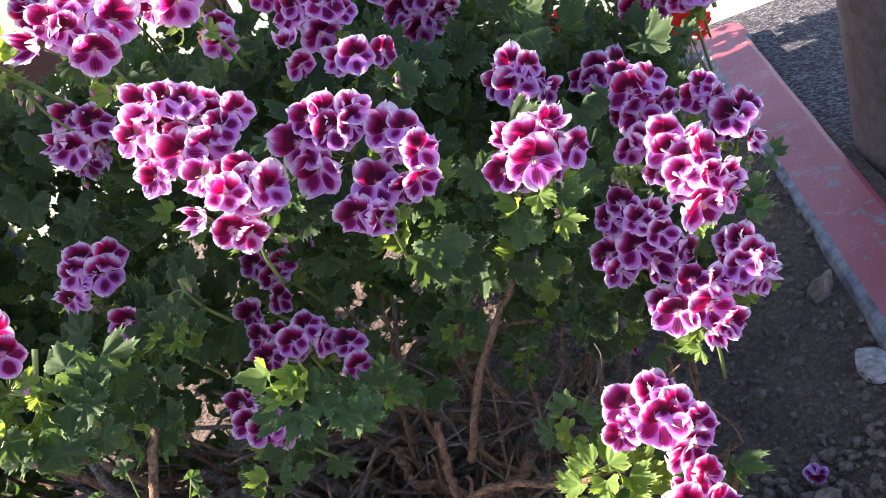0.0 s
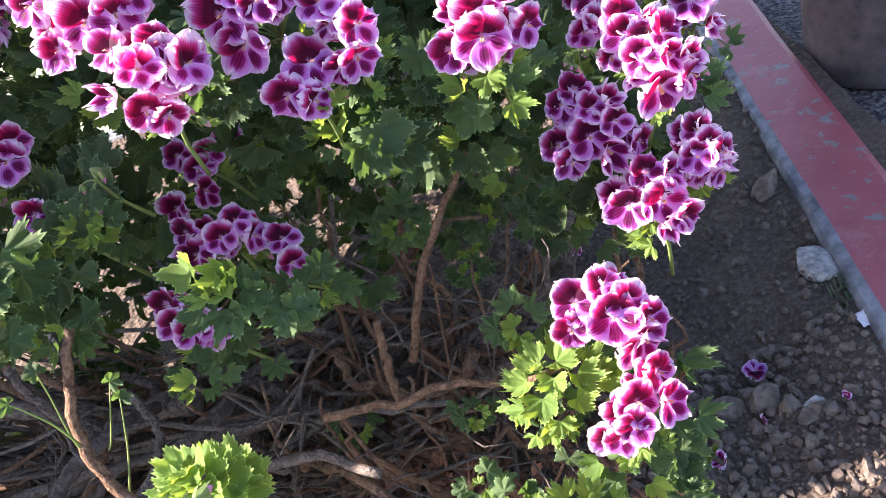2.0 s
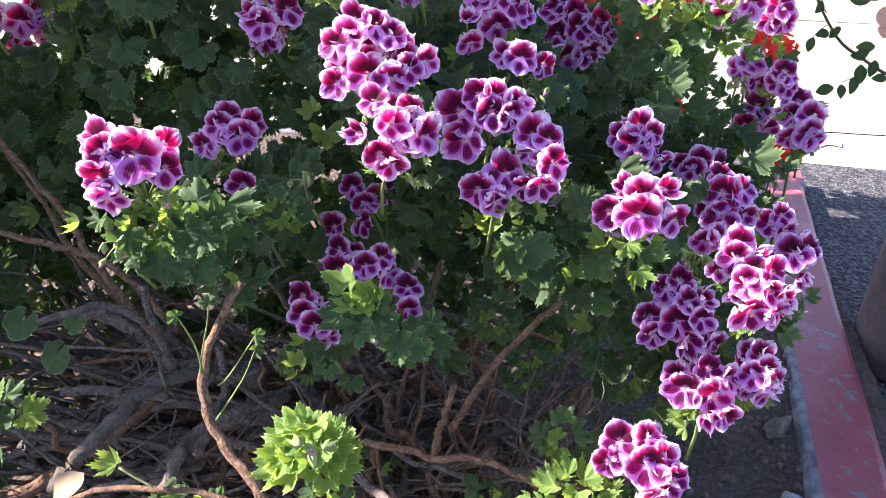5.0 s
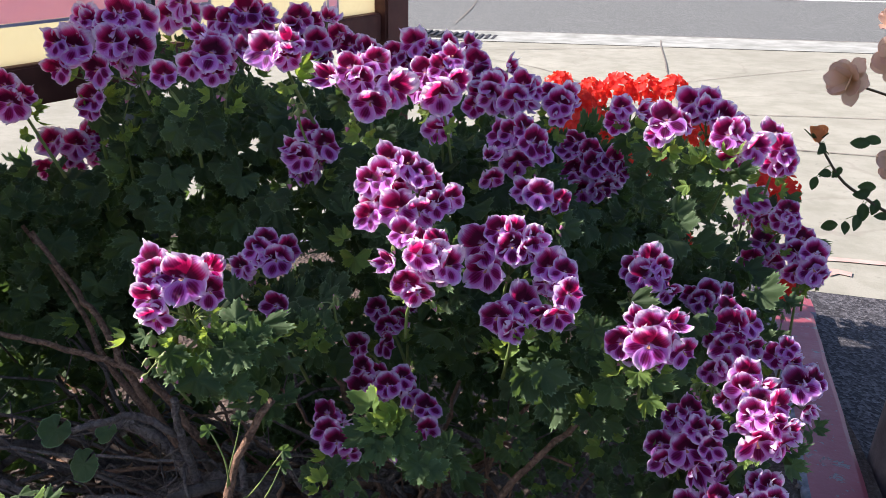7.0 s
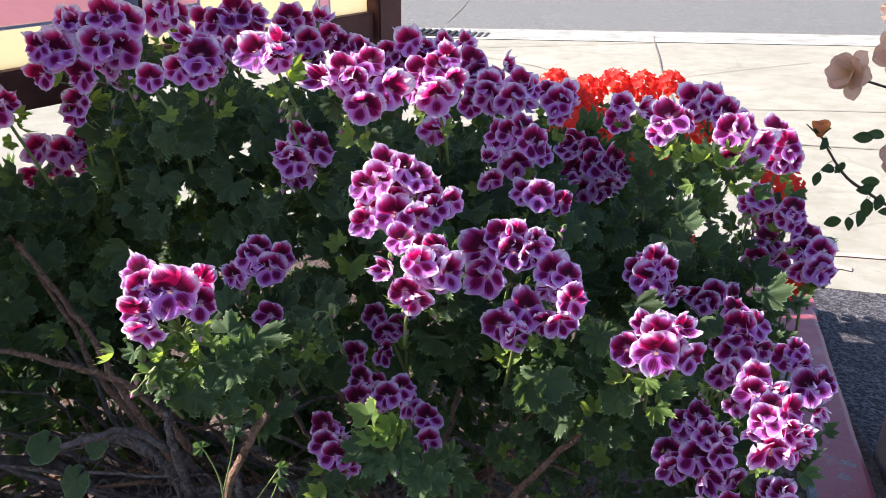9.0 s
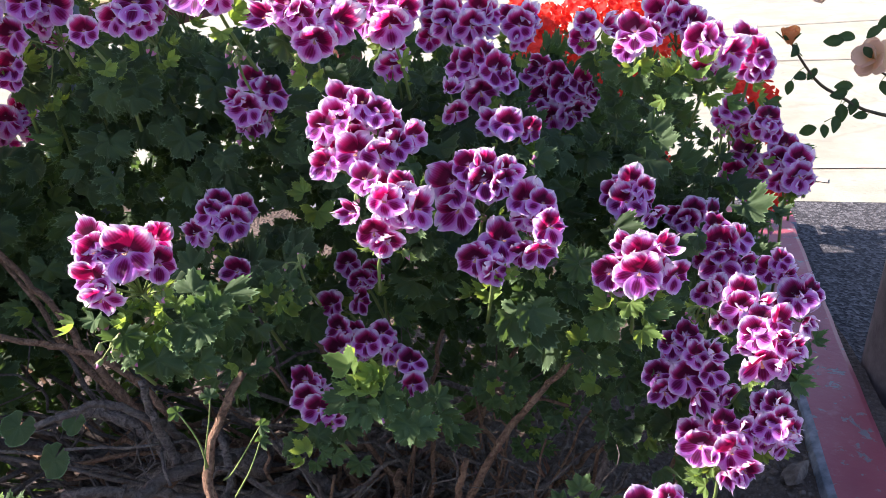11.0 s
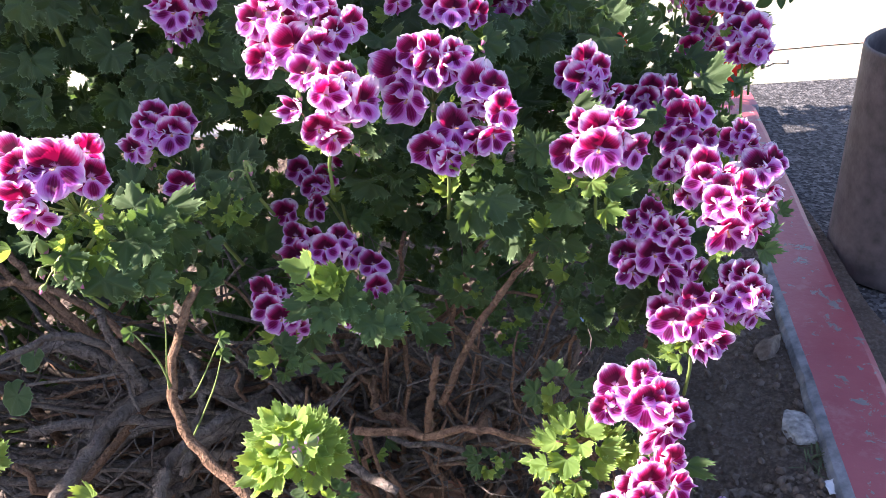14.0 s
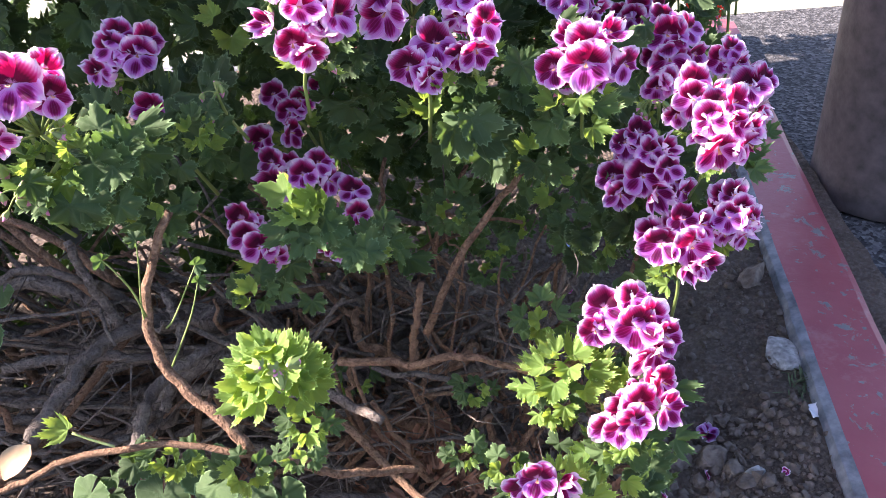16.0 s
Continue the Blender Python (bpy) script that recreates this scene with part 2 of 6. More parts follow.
def make_kerb_paint():
    m = Mat("red_kerb_paint")
    chips = m.ramp(m.noise(13, 7, 0.68, distort=0.7), [(0.60, 0.0), (0.615, 1.0)])
    small = m.ramp(m.noise(40, 4, 0.55), [(0.655, 0.0), (0.67, 1.0)])
    chips = m.math('MAXIMUM', chips, small)
    fade = m.noise(5, 6, 0.6)
    c = m.mix(m.ramp(fade, [(0.3, 0.0), (0.75, 1.0)]), (0.25, 0.042, 0.056), (0.33, 0.085, 0.100))
    c = m.mix(m.ramp(m.noise(120, 3), [(0.5, 0.0), (0.9, 0.45)]), c, (0.24, 0.06, 0.06))
    c = m.mix(m.ramp(m.noise(9, 6, 0.7), [(0.58, 0.0), (0.72, 0.6)]), c, (0.35, 0.18, 0.19))
    c = m.mix(chips, c, m.mix(m.noise(30), (0.075, 0.078, 0.080), (0.25, 0.25, 0.255)))
    m.base(c, 0.42, 0.0, 0.6)
    m.bump(m.math('SUBTRACT', m.math('MULTIPLY', m.noise(50, 4), 0.5), chips), 0.6, 0.004)
    return m.m


SOIL = make_soil()
ASPHALT = make_asphalt("parking_asphalt", (0.018, 0.018, 0.020), (0.16, 0.16, 0.165), 95)
ROAD = make_asphalt("road_asphalt", (0.076, 0.083, 0.074), (0.243, 0.258, 0.236), 55)
CONCRETE = make_concrete()
GUTTER = simple("worn_gutter_concrete", (0.20, 0.215, 0.18), (0.37, 0.39, 0.345), 3.5, 0.9)
KERB = make_kerb_paint()
KERB_SIDE = simple("worn_kerb_side", (0.085, 0.096, 0.115), (0.26, 0.28, 0.31), 28, 0.9, bump=0.7, dist=0.008)
ROCK = simple("grey_rock", (0.14, 0.138, 0.135), (0.44, 0.43, 0.42), 70, 0.9, bump=0.8)
CLOD = simple("soil_clod", (0.075, 0.057, 0.046), (0.185, 0.150, 0.127), 50, 0.95, bump=0.8)
PAINT_WHITE = simple("road_paint", (0.55, 0.55, 0.54), (0.78, 0.78, 0.76), 12, 0.8)
IRON = simple("cast_iron", (0.03, 0.03, 0.03), (0.07, 0.065, 0.06), 25, 0.7, 0.3)
BIN_METAL = simple("weathered_dark_metal", (0.050, 0.043, 0.048), (0.112, 0.096, 0.104), 26, 0.6, 0.0, bump=0.35)
POST_WOOD = simple("brown_painted_wood", (0.085, 0.024, 0.016), (0.135, 0.042, 0.028), 14, 0.6)


def banner(name, a, b, through_light):
    """Vinyl cloth that lets some of the sun behind it through."""
    m = Mat(name)
    m.base(m.mix(m.noise(3, 4), a, b), 0.55)
    m.bump(m.noise(5, 3, distort=1.0), 0.8, 0.05)
    m.thin(through_light, 0.75)
    return m.m


BOARD = banner("yellow_banner_cloth", (0.58, 0.565, 0.44), (0.66, 0.645, 0.52), (0.68, 0.655, 0.49))
BOARD_PINK = banner("pink_banner_print", (0.74, 0.42, 0.48), (0.80, 0.48, 0.54), (0.98, 0.70, 0.95))
BOARD_LINE = simple("grey_violet_outline", (0.38, 0.35, 0.46), (0.47, 0.43, 0.52), 8, 0.6, bump=0)
PIPE = simple("blue_grey_paint", (0.10, 0.13, 0.17), (0.15, 0.18, 0.23), 20, 0.5, 0.2)
BLACK = simple("black_iron", (0.012, 0.012, 0.014), (0.03, 0.03, 0.032), 30, 0.45, 0.4)
PAPER = simple("white_scrap", (0.65, 0.65, 0.68), (0.78, 0.78, 0.80), 40, 0.8)
RED_MARK = simple("red_spray_paint", (0.46, 0.27, 0.22), (0.47, 0.37, 0.31), 9, 0.9)
JOINT = simple("joint_dirt", (0.13, 0.115, 0.09), (0.24, 0.21, 0.17), 6, 0.95)


# ---- mesh helpers ----
def mesh_of(name, verts, faces, mats, uvs=None, face_mats=None, smooth=True):
    me = bpy.data.meshes.new(name)
    me.from_pydata([tuple(v) for v in verts], [], faces)
    for mt in mats:
        me.materials.append(mt)
    if face_mats is not None:
        me.polygons.foreach_set("material_index", face_mats)
    if uvs is not None:
        layer = me.uv_layers.new(name="UVMap")
        idx = np.zeros(len(me.loops), dtype=np.int32)
        me.loops.foreach_get("vertex_index", idx)
        layer.data.foreach_set("uv", np.asarray(uvs, dtype=np.float32)[idx].ravel())
    if smooth:
        me.polygons.foreach_set("use_smooth", [True] * len(me.polygons))
    me.update()
    return me


def bm_mesh(name, bm, mats, smooth=False):
    me = bpy.data.meshes.new(name)
    bm.to_mesh(me)
    bm.free()
    for mt in mats if isinstance(mats, (list, tuple)) else [mats]:
        me.materials.append(mt)
    if smooth:
        me.polygons.foreach_set("use_smooth", [True] * len(me.polygons))
    return me


def part(name, me, parent=None, m=None, label=""):
    ob = new(name, me)
    if parent is not None:
        ob.parent = parent
    if m is not None:
        ob.matrix_basis = m
    if label:
        ob["label"] = label
    return ob


def box_bm(x0, y0, z0, x1, y1, z1, bevel=0.004):
    bm = bmesh.new()
    bmesh.ops.create_cube(bm, size=1)
    bmesh.ops.transform(bm, matrix=Matrix.LocRotScale(((x0 + x1) / 2, (y0 + y1) / 2, (z0 + z1) / 2), None, (x1 - x0, y1 - y0, z1 - z0)), verts=bm.verts)
    if bevel:
        bmesh.ops.bevel(bm, geom=bm.edges[:], offset=bevel, segments=2, affect='EDGES')
    return bm


def tube_geo(points, radii, sides=7, knots=0.0, rng=random):
    """Verts and faces of a tapered tube along points."""
    pts = [Vector(p) for p in points]
    verts, faces = [], []
    ref = Vector((0.3, 0.9, 0.2))
    for i, p in enumerate(pts):
        d = (pts[min(i + 1, len(pts) - 1)] - pts[max(i - 1, 0)]).normalized()
        a = d.cross(ref).normalized()
        b = d.cross(a)
        r = radii[i] * (1 + knots * (rng.random() - 0.4))
        for k in range(sides):
            ang = 2 * math.pi * k / sides
            verts.append(p + r * (math.cos(ang) * a + math.sin(ang) * b))
    for i in range(len(pts) - 1):
        for k in range(sides):
            k2 = (k + 1) % sides
            faces.append((i * sides + k, i * sides + k2, (i + 1) * sides + k2, (i + 1) * sides + k))
    faces.append(tuple(reversed(range(sides))))
    faces.append(tuple(range((len(pts) - 1) * sides, len(pts) * sides)))
    return verts, faces


def curve_points(ctrl, n):
    """A smooth line through control points."""
    c = [Vector(p) for p in ctrl]
    c = [2 * c[0] - c[1]] + c + [2 * c[-1] - c[-2]]
    out = []
    segs = len(c) - 3
    for i in range(n + 1):
        f = i / n * segs
        k = min(int(f), segs - 1)
        t = f - k
        p0, p1, p2, p3 = c[k:k + 4]
        out.append(0.5 * ((2 * p1) + (p2 - p0) * t + (2 * p0 - 5 * p1 + 4 * p2 - p3) * t * t + (3 * p1 - p0 - 3 * p2 + p3) * t ** 3))
    return out


def tube(ctrl, r0, r1, mat, n=10, sides=7, wob=0.0, knots=0.15, seed=0):
    rng = random.Random(seed)
    pts = curve_points(ctrl, n)
    if wob:
        pts = [p + Vector([rng.uniform(-wob, wob) for _ in range(3)]) if 0 < i < n else p for i, p in enumerate(pts)]
    v, f = tube_geo(pts, [r0 + (r1 - r0) * i / n for i in range(n + 1)], sides, knots, rng)
    return mesh_of("tube", v, f, [mat])


def frame_for(normal, up=Vector((0, 0, 1)), spin=0.0):
    """A turn that brings z to normal and y towards up."""
    z = Vector(normal).normalized()
    x = up.cross(z)
    x = x.normalized() if x.length > 1e-4 else Vector((1, 0, 0))
    y = z.cross(x)
    return Matrix((x, y, z)).transposed().to_4x4() @ Matrix.Rotation(spin, 4, 'Z')


# ---- ground and street ----
def sstep(a, b, x):
    t = min(1.0, max(0.0, (x - a) / (b - a)))
    return t * t * (3 - 2 * t)


def street_z(x, y):
    return 0.05 * max(-8.0, min(12.0, x - 1.0)) * sstep(3.4, 8.0, y)


def sheet(name, xs, ys, zf, mat, label="", thick=0.0):
    verts, faces = [], []
    for y in ys:
        for x in xs:
            verts.append((x, y, zf(x, y)))
    nx = len(xs)
    for j in range(len(ys) - 1):
        for i in range(nx - 1):
            a = j * nx + i
            faces.append((a, a + 1, a + nx + 1, a + nx))
    me = mesh_of(name, verts, faces, [mat])
    ob = new(name, me)
    tagged(ob, label, kind="structure")
    return ob


def lin(a, b, n):
    return [a + (b - a) * i / n for i in range(n + 1)]


def kerb_x(y):
    """The kerb's outer edge."""
    return 0.660 + 0.1075 * y


far = [-400, -120, -40, -16, *lin(-8, 13, 21), 40, 120, 400]
fary = [-300, -60, -20, *lin(-6, 40, 46), 80, 150, 400]
sheet("ground", far, fary, lambda x, y: street_z(x, y) - 0.05, ASPHALT, "dark worn asphalt of a parking lot reaching far")
sheet("parking_lot", lin(0.6, 5.0, 44), lin(-4.0, 3.02, 60), lambda x, y: -0.004 + 0.006 * noise.noise((x * 2, y * 2, 0)), ASPHALT, "coarse dark asphalt beside the red kerb")
sheet("concrete_apron", lin(-9, 13, 44), [3.0, *lin(3.2, 11.6, 20)], lambda x, y: street_z(x, y) + 0.004 - 0.006 * sstep(3.1, 3.0, y), CONCRETE, "pale sunlit concrete apron with cracks and joints")
GUT = 12.55
sheet("gutter", lin(-9, 13, 44), [11.6, 11.9, GUT - 0.3, GUT, GUT + 0.35], lambda x, y: street_z(x, y) + 0.012 - 0.03 * sstep(12.2, GUT, y) + 0.03 * sstep(GUT, GUT + 0.35, y), GUTTER, "pale concrete gutter strip along the road")
sheet("road", lin(-30, 40, 70), lin(GUT + 0.35, 34, 22), lambda x, y: street_z(x, y) + 0.006, ROAD, "grey worn asphalt road surface")
sheet("road_line", lin(-20, 30, 50), [21.55, 21.87], lambda x, y: street_z(x, y) + 0.016, PAINT_WHITE, "white painted road line on asphalt")

rng = random.Random(5)


def soil_z(x, y):
    return 0.02 * noise.noise((x * 1.7, y * 1.7, 3)) + 0.012 * noise.noise((x * 9, y * 9, 1)) + 0.006 * noise.noise((x * 30, y * 30, 7)) + 0.05 * sstep(0.5, -0.4, x) + 0.055 * sstep(0.30, 0.02, 0.474 + 0.1075 * y - x)


soil = sheet("soil", lin(-2.6, 0.85, 170), lin(-1.2, 2.75, 190), soil_z, SOIL, "dark dry crumbly soil of the planting bed")


def clods(name, count, seed, box, size, mat):
    r = random.Random(seed)
    bmu = bmesh.new()
    bmesh.ops.create_icosphere(bmu, subdivisions=1, radius=1)
    bv = np.array([v.co[:] for v in bmu.verts])
    bf = np.array([[v.index for v in f.verts] for f in bmu.faces])
    bmu.free()
    vs, fs = [], []
    for i in range(count):
        x, y = r.uniform(box[0], box[1]), r.uniform(box[2], box[3])
        s = size[0] * (size[1] / size[0]) ** (r.random() ** 2.2)
        jit = 1 + np.array([[r.uniform(-0.4, 0.4) for _ in range(3)] for _ in range(len(bv))])
        m = np.array(Euler((r.random() * 6, r.random() * 6, r.random() * 6)).to_matrix())
        p = (bv * jit * np.array([1, r.uniform(0.7, 1), r.uniform(0.55, 0.8)]) * s) @ m.T
        vs.append(p + np.array([x, y, soil_z(x, y) + 0.25 * s]))
        fs.append(bf + i * len(bv))
    me = mesh_of(name, np.concatenate(vs), np.concatenate(fs).tolist(), [mat], smooth=False)
    return me


ob = new("soil_clods", clods("soil_clods", 6000, 11, (-0.25, 0.66, 0.0, 1.9), (0.0020, 0.013), CLOD))
tagged(ob, "loose crumbs and clods of dry soil", "soil", kind="stuff")


ob = new("soil_clods", clods("soil_clods", 900, 17, (0.05, 0.52, 0.22, 0.66), (0.0045, 0.017), CLOD))
tagged(ob, "larger rounded clods of dry soil lying close together", "soil", kind="stuff")


def kerb(name, a, b, w, z0, z1, label, paint=KERB):
    """A kerb from a to b; the line is its outer edge, its width goes to the inner side."""
    a, b = Vector((*a, 0)), Vector((*b, 0))
    d = (b - a).normalized()
    nrm = Vector((-d.y, d.x, 0))
    n = 60
    prof = [(0.0, z0), (0.002, z1 - 0.018), (0.008, z1 - 0.005), (0.022, z1), (w - 0.026, z1), (w - 0.008, z1 - 0.006), (w, z1 - 0.022), (w + 0.004, z0)]
    vs, fs, fm = [], [], []
    for i in range(n + 1):
        p = a + (b - a) * i / n
        for k, (o, z) in enumerate(prof):
            q = p + nrm * o
            j = 0.004 * noise.noise((q.x * 6, q.y * 6, z * 9)) + (0.007 * noise.noise((q.x * 22, q.y * 22, 4)) if k >= 5 else 0)
            vs.append(q + nrm * j + Vector((0, 0, z + 0.5 * j)))
    k = len(prof)
    for i in range(n):
        for s in range(k - 1):
            fs.append((i * k + s, (i + 1) * k + s, (i + 1) * k + s + 1, i * k + s + 1))
            fm.append(1 if s >= 4 else 0)
    fs += [tuple(range(k)), tuple(reversed(range(n * k, n * k + k)))]
    fm += [0, 0]
    me = mesh_of(name, vs, fs, [paint, KERB_SIDE], face_mats=fm, smooth=False)
    return tagged(new(name, me), label, kind="structure")


kerb("kerb", (kerb_x(-1.6), -1.6), (kerb_x(2.72), 2.72), 0.185, -0.06, 0.08, "red painted concrete kerb with chipped worn paint")
kerb("kerb_return", (kerb_x(2.72) - 0.003, 2.72), (-0.7, 2.82), 0.185, -0.06, 0.08, "red painted concrete kerb at the bed's far end")
kerb("kerb_plain", (-0.703, 2.82), (-2.8, 2.95), 0.185, -0.06, 0.08, "bare pale concrete kerb at the bed's far end", CONCRETE)

# ---- sign, pipe, bin ----
def build_sign():
    sign = new("sign")
    tagged(sign, "yellow cloth banner with pink shapes in a brown wooden frame", "sign")
    a, b = Vector((-0.735, 2.20, 0)), Vector((-1.72, 0.38, 0))
    L = 2.185
    d = ((b - a).normalized() + Vector((0, 0, -0.059))).normalized()
    nrm = d.cross(Vector((0, 0, 1))).normalized()
    if nrm.y > 0:
        nrm = -nrm
    up = nrm.cross(d)
    if up.z < 0:
        up = -up
    basis = Matrix((d, nrm, up)).transposed().to_4x4()
    if basis.to_3x3().determinant() < 0:
        raise ValueError("mirrored sign")
    basis.translation = a
    sign.matrix_basis = basis
    part("post", bm_mesh("post", box_bm(-0.085, -0.056, -0.05, 0.030, 0.056, 2.13, 0.007), POST_WOOD), sign, label="square brown wooden post")
    # unseen near post, cut low so that sun passes over it
    part("post", bm_mesh("post", box_bm(L, -0.056, 0.05, L + 0.115, 0.056, 2.005, 0.007), POST_WOOD), sign, label="square brown wooden post")
    part("rail", bm_mesh("rail", box_bm(0.031, -0.035, 1.052, L - 0.001, 0.035, 1.144, 0.005), POST_WOOD), sign, label="brown wooden lower rail")
    # unseen top: rails and cloth rise to a low gable that shades the bush
    mid, low, rise = 0.5 * L, 1.91, 0.72
    for x0, x1, z0, z1 in ((0.031, mid, low, low + rise), (mid, L - 0.001, low + rise, low)):
        bm = box_bm(x0, -0.035, 0.0, x1, 0.035, 0.09, 0.005)
        for v in bm.verts:
            v.co.z += z0 + (z1 - z0) * (v.co.x - x0) / (x1 - x0)
        part("rail", bm_mesh("rail", bm, POST_WOOD), sign, label="brown wooden upper rail, unseen, shaped to cast shade")
    edge = [(0.032, 1.143), (L - 0.002, 1.143), (L - 0.002, low + 0.004), (mid, low + rise + 0.004), (0.032, low + 0.004)]
    face = [(x, y, z) for y in (-0.004, 0.004) for x, z in edge]
    cloth = part("banner_cloth", mesh_of("banner_cloth", face, [(4, 3, 2, 1, 0), (5, 6, 7, 8, 9)] + [(k, (k + 1) % 5, 5 + (k + 1) % 5, 5 + k) for k in range(5)], [BOARD], smooth=False), sign, label="pale yellow translucent banner cloth")
    part("printed_panel", bm_mesh("printed_panel", box_bm(0.69, 0.0055, 1.236, 1.278, 0.0075, 1.90, 0), BOARD_PINK), cloth, label="large pink printed panel")
    for x0, z0, x1, z1 in ((0.682, 1.228, 1.286, 1.235), (0.682, 1.901, 1.286, 1.908), (0.682, 1.235, 0.689, 1.901), (1.279, 1.235, 1.286, 1.901)):
        part("outline", bm_mesh("outline", box_bm(x0, 0.0052, z0, x1, 0.0085, z1, 0), BOARD_LINE), cloth, label="grey violet printed outline")
    bm = bmesh.new()
    bmesh.ops.create_circle(bm, cap_ends=True, segments=40, radius=0.138, matrix=Matrix.Translation((0.255, 0.0072, 1.378)) @ Matrix.Rotation(radians(-90), 4, 'X'))
    part("printed_shape", bm_mesh("printed_shape", bm, BOARD_PINK), cloth, label="round pink printed shape")
    ring = [(0.255 + r * math.cos(k * math.pi / 24), 0.0062, 1.378 + r * math.sin(k * math.pi / 24)) for r in (0.139, 0.147) for k in range(48)]
    part("outline", mesh_of("outline", ring, [(k, (k + 1) % 48, 48 + (k + 1) % 48, 48 + k) for k in range(48)], [BOARD_LINE]), cloth, label="grey violet printed outline")
    part("printed_shape", bm_mesh("printed_shape", box_bm(0.207, 0.0056, 1.146, 0.241, 0.0066, 1.240, 0), BOARD_PINK), cloth, label="pink printed stem")
    for x0, x1 in ((0.199, 0.206), (0.242, 0.249)):
        part("outline", bm_mesh("outline", box_bm(x0, 0.0052, 1.146, x1, 0.0062, 1.240, 0), BOARD_LINE), cloth, label="grey violet printed outline")
    return sign


sign = build_sign()


def build_bin():
    b = new("bin")
    tagged(b, "tall dark weathered metal planter can standing on asphalt", "planter")
    b.location = (1.046, 1.515, 0)
    prof = [(0.190, 0.0), (0.194, 0.006), (0.193, 0.05), (0.190, 0.2), (0.188, 0.40), (0.187, 0.617), (0.186, 0.628), (0.182, 0.631), (0.178, 0.627), (0.179, 0.60), (0.181, 0.40), (0.183, 0.24)]
    n = 64
    vs, fs = [], []
    for i, (r, z) in enumerate(prof):
        for k in range(n):
            a = 2 * math.pi * k / n
            rr = r * (1 + 0.006 * math.sin(3 * a + z * 5) + 0.004 * math.sin(7 * a + 2))
            vs.append((rr * math.cos(a), rr * math.sin(a), z + 0.003 * math.sin(2 * a)))
    for i in range(len(prof) - 1):
        for k in range(n):
            k2 = (k + 1) % n
            fs.append((i * n + k, i * n + k2, (i + 1) * n + k2, (i + 1) * n + k))
    part("can", mesh_of("can", vs, fs, [BIN_METAL]), b)
    vs = [(0, 0, 0.27)] + [(0.182 * math.cos(2 * math.pi * k / n), 0.182 * math.sin(2 * math.pi * k / n), 0.25 + 0.01 * math.sin(5 * k)) for k in range(n)]
    part("soil_fill", mesh_of("soil_fill", vs, [(0, k + 1, (k + 1) % n + 1) for k in range(n)], [SOIL]), b, label="dark soil inside the can")
    return b


build_bin()

# ---- floret, leaf ----
def petal_geo(L, W, tilt, ruffle, seed, ang, nu=14, nv=8, lift=0.0, cup=0.10, bend=0.0):
    """One petal fanned out from the middle of the flower, turned to ang."""
    r = random.Random(seed)
    ph, ph2, ph3 = r.random() * 6.28, r.random() * 6.28, r.random() * 6.28
    f1, f2 = r.uniform(3.6, 5.6), r.uniform(8.5, 12.0)
    skew = r.uniform(-0.10, 0.10)
    vs, uv = [], []
    ca, sa = math.cos(ang), math.sin(ang)
    for j in range(nv + 1):
        s = 1 - (1 - j / nv) ** 1.5
        # narrow claw, disc-shaped blade
        if s < 0.56:
            half = W * (0.13 + 0.87 * math.sin(math.pi / 2 * s / 0.56) ** 1.15)
        else:
            half = W * max(0.20, math.sqrt(1 - ((s - 0.56) / 0.44) ** 2.3))
        for i in range(nu + 1):
            w = 2 * i / nu - 1
            x = half * (w + skew * s)
            y = L * s * (1 - 0.05 * w * w * s)
            edge = max(s, abs(w) * s ** 0.6)
            wave = 0.65 * math.sin(f1 * w + ph) + 0.50 * math.sin(f2 * w + ph2) + 0.18 * math.sin(15 * w + ph3)
            z = tilt * y + cup * L * s * s * w * w + lift * s + bend * L * s * s * s
            z += ruffle * edge ** 3.4 * wave
            y += 0.16 * ruffle * edge ** 4 * (math.sin(f2 * w + ph) + 0.5 * math.sin(17 * w + ph2))
            vs.append((x * sa + y * ca, -x * ca + y * sa, z))
            uv.append((i / nu, s))
    fs = []
    for j in range(nv):
        for i in range(nu):
            a = j * (nu + 1) + i
            fs.append((a, a + 1, a + nu + 2, a + nu + 1))
    return vs, uv, fs


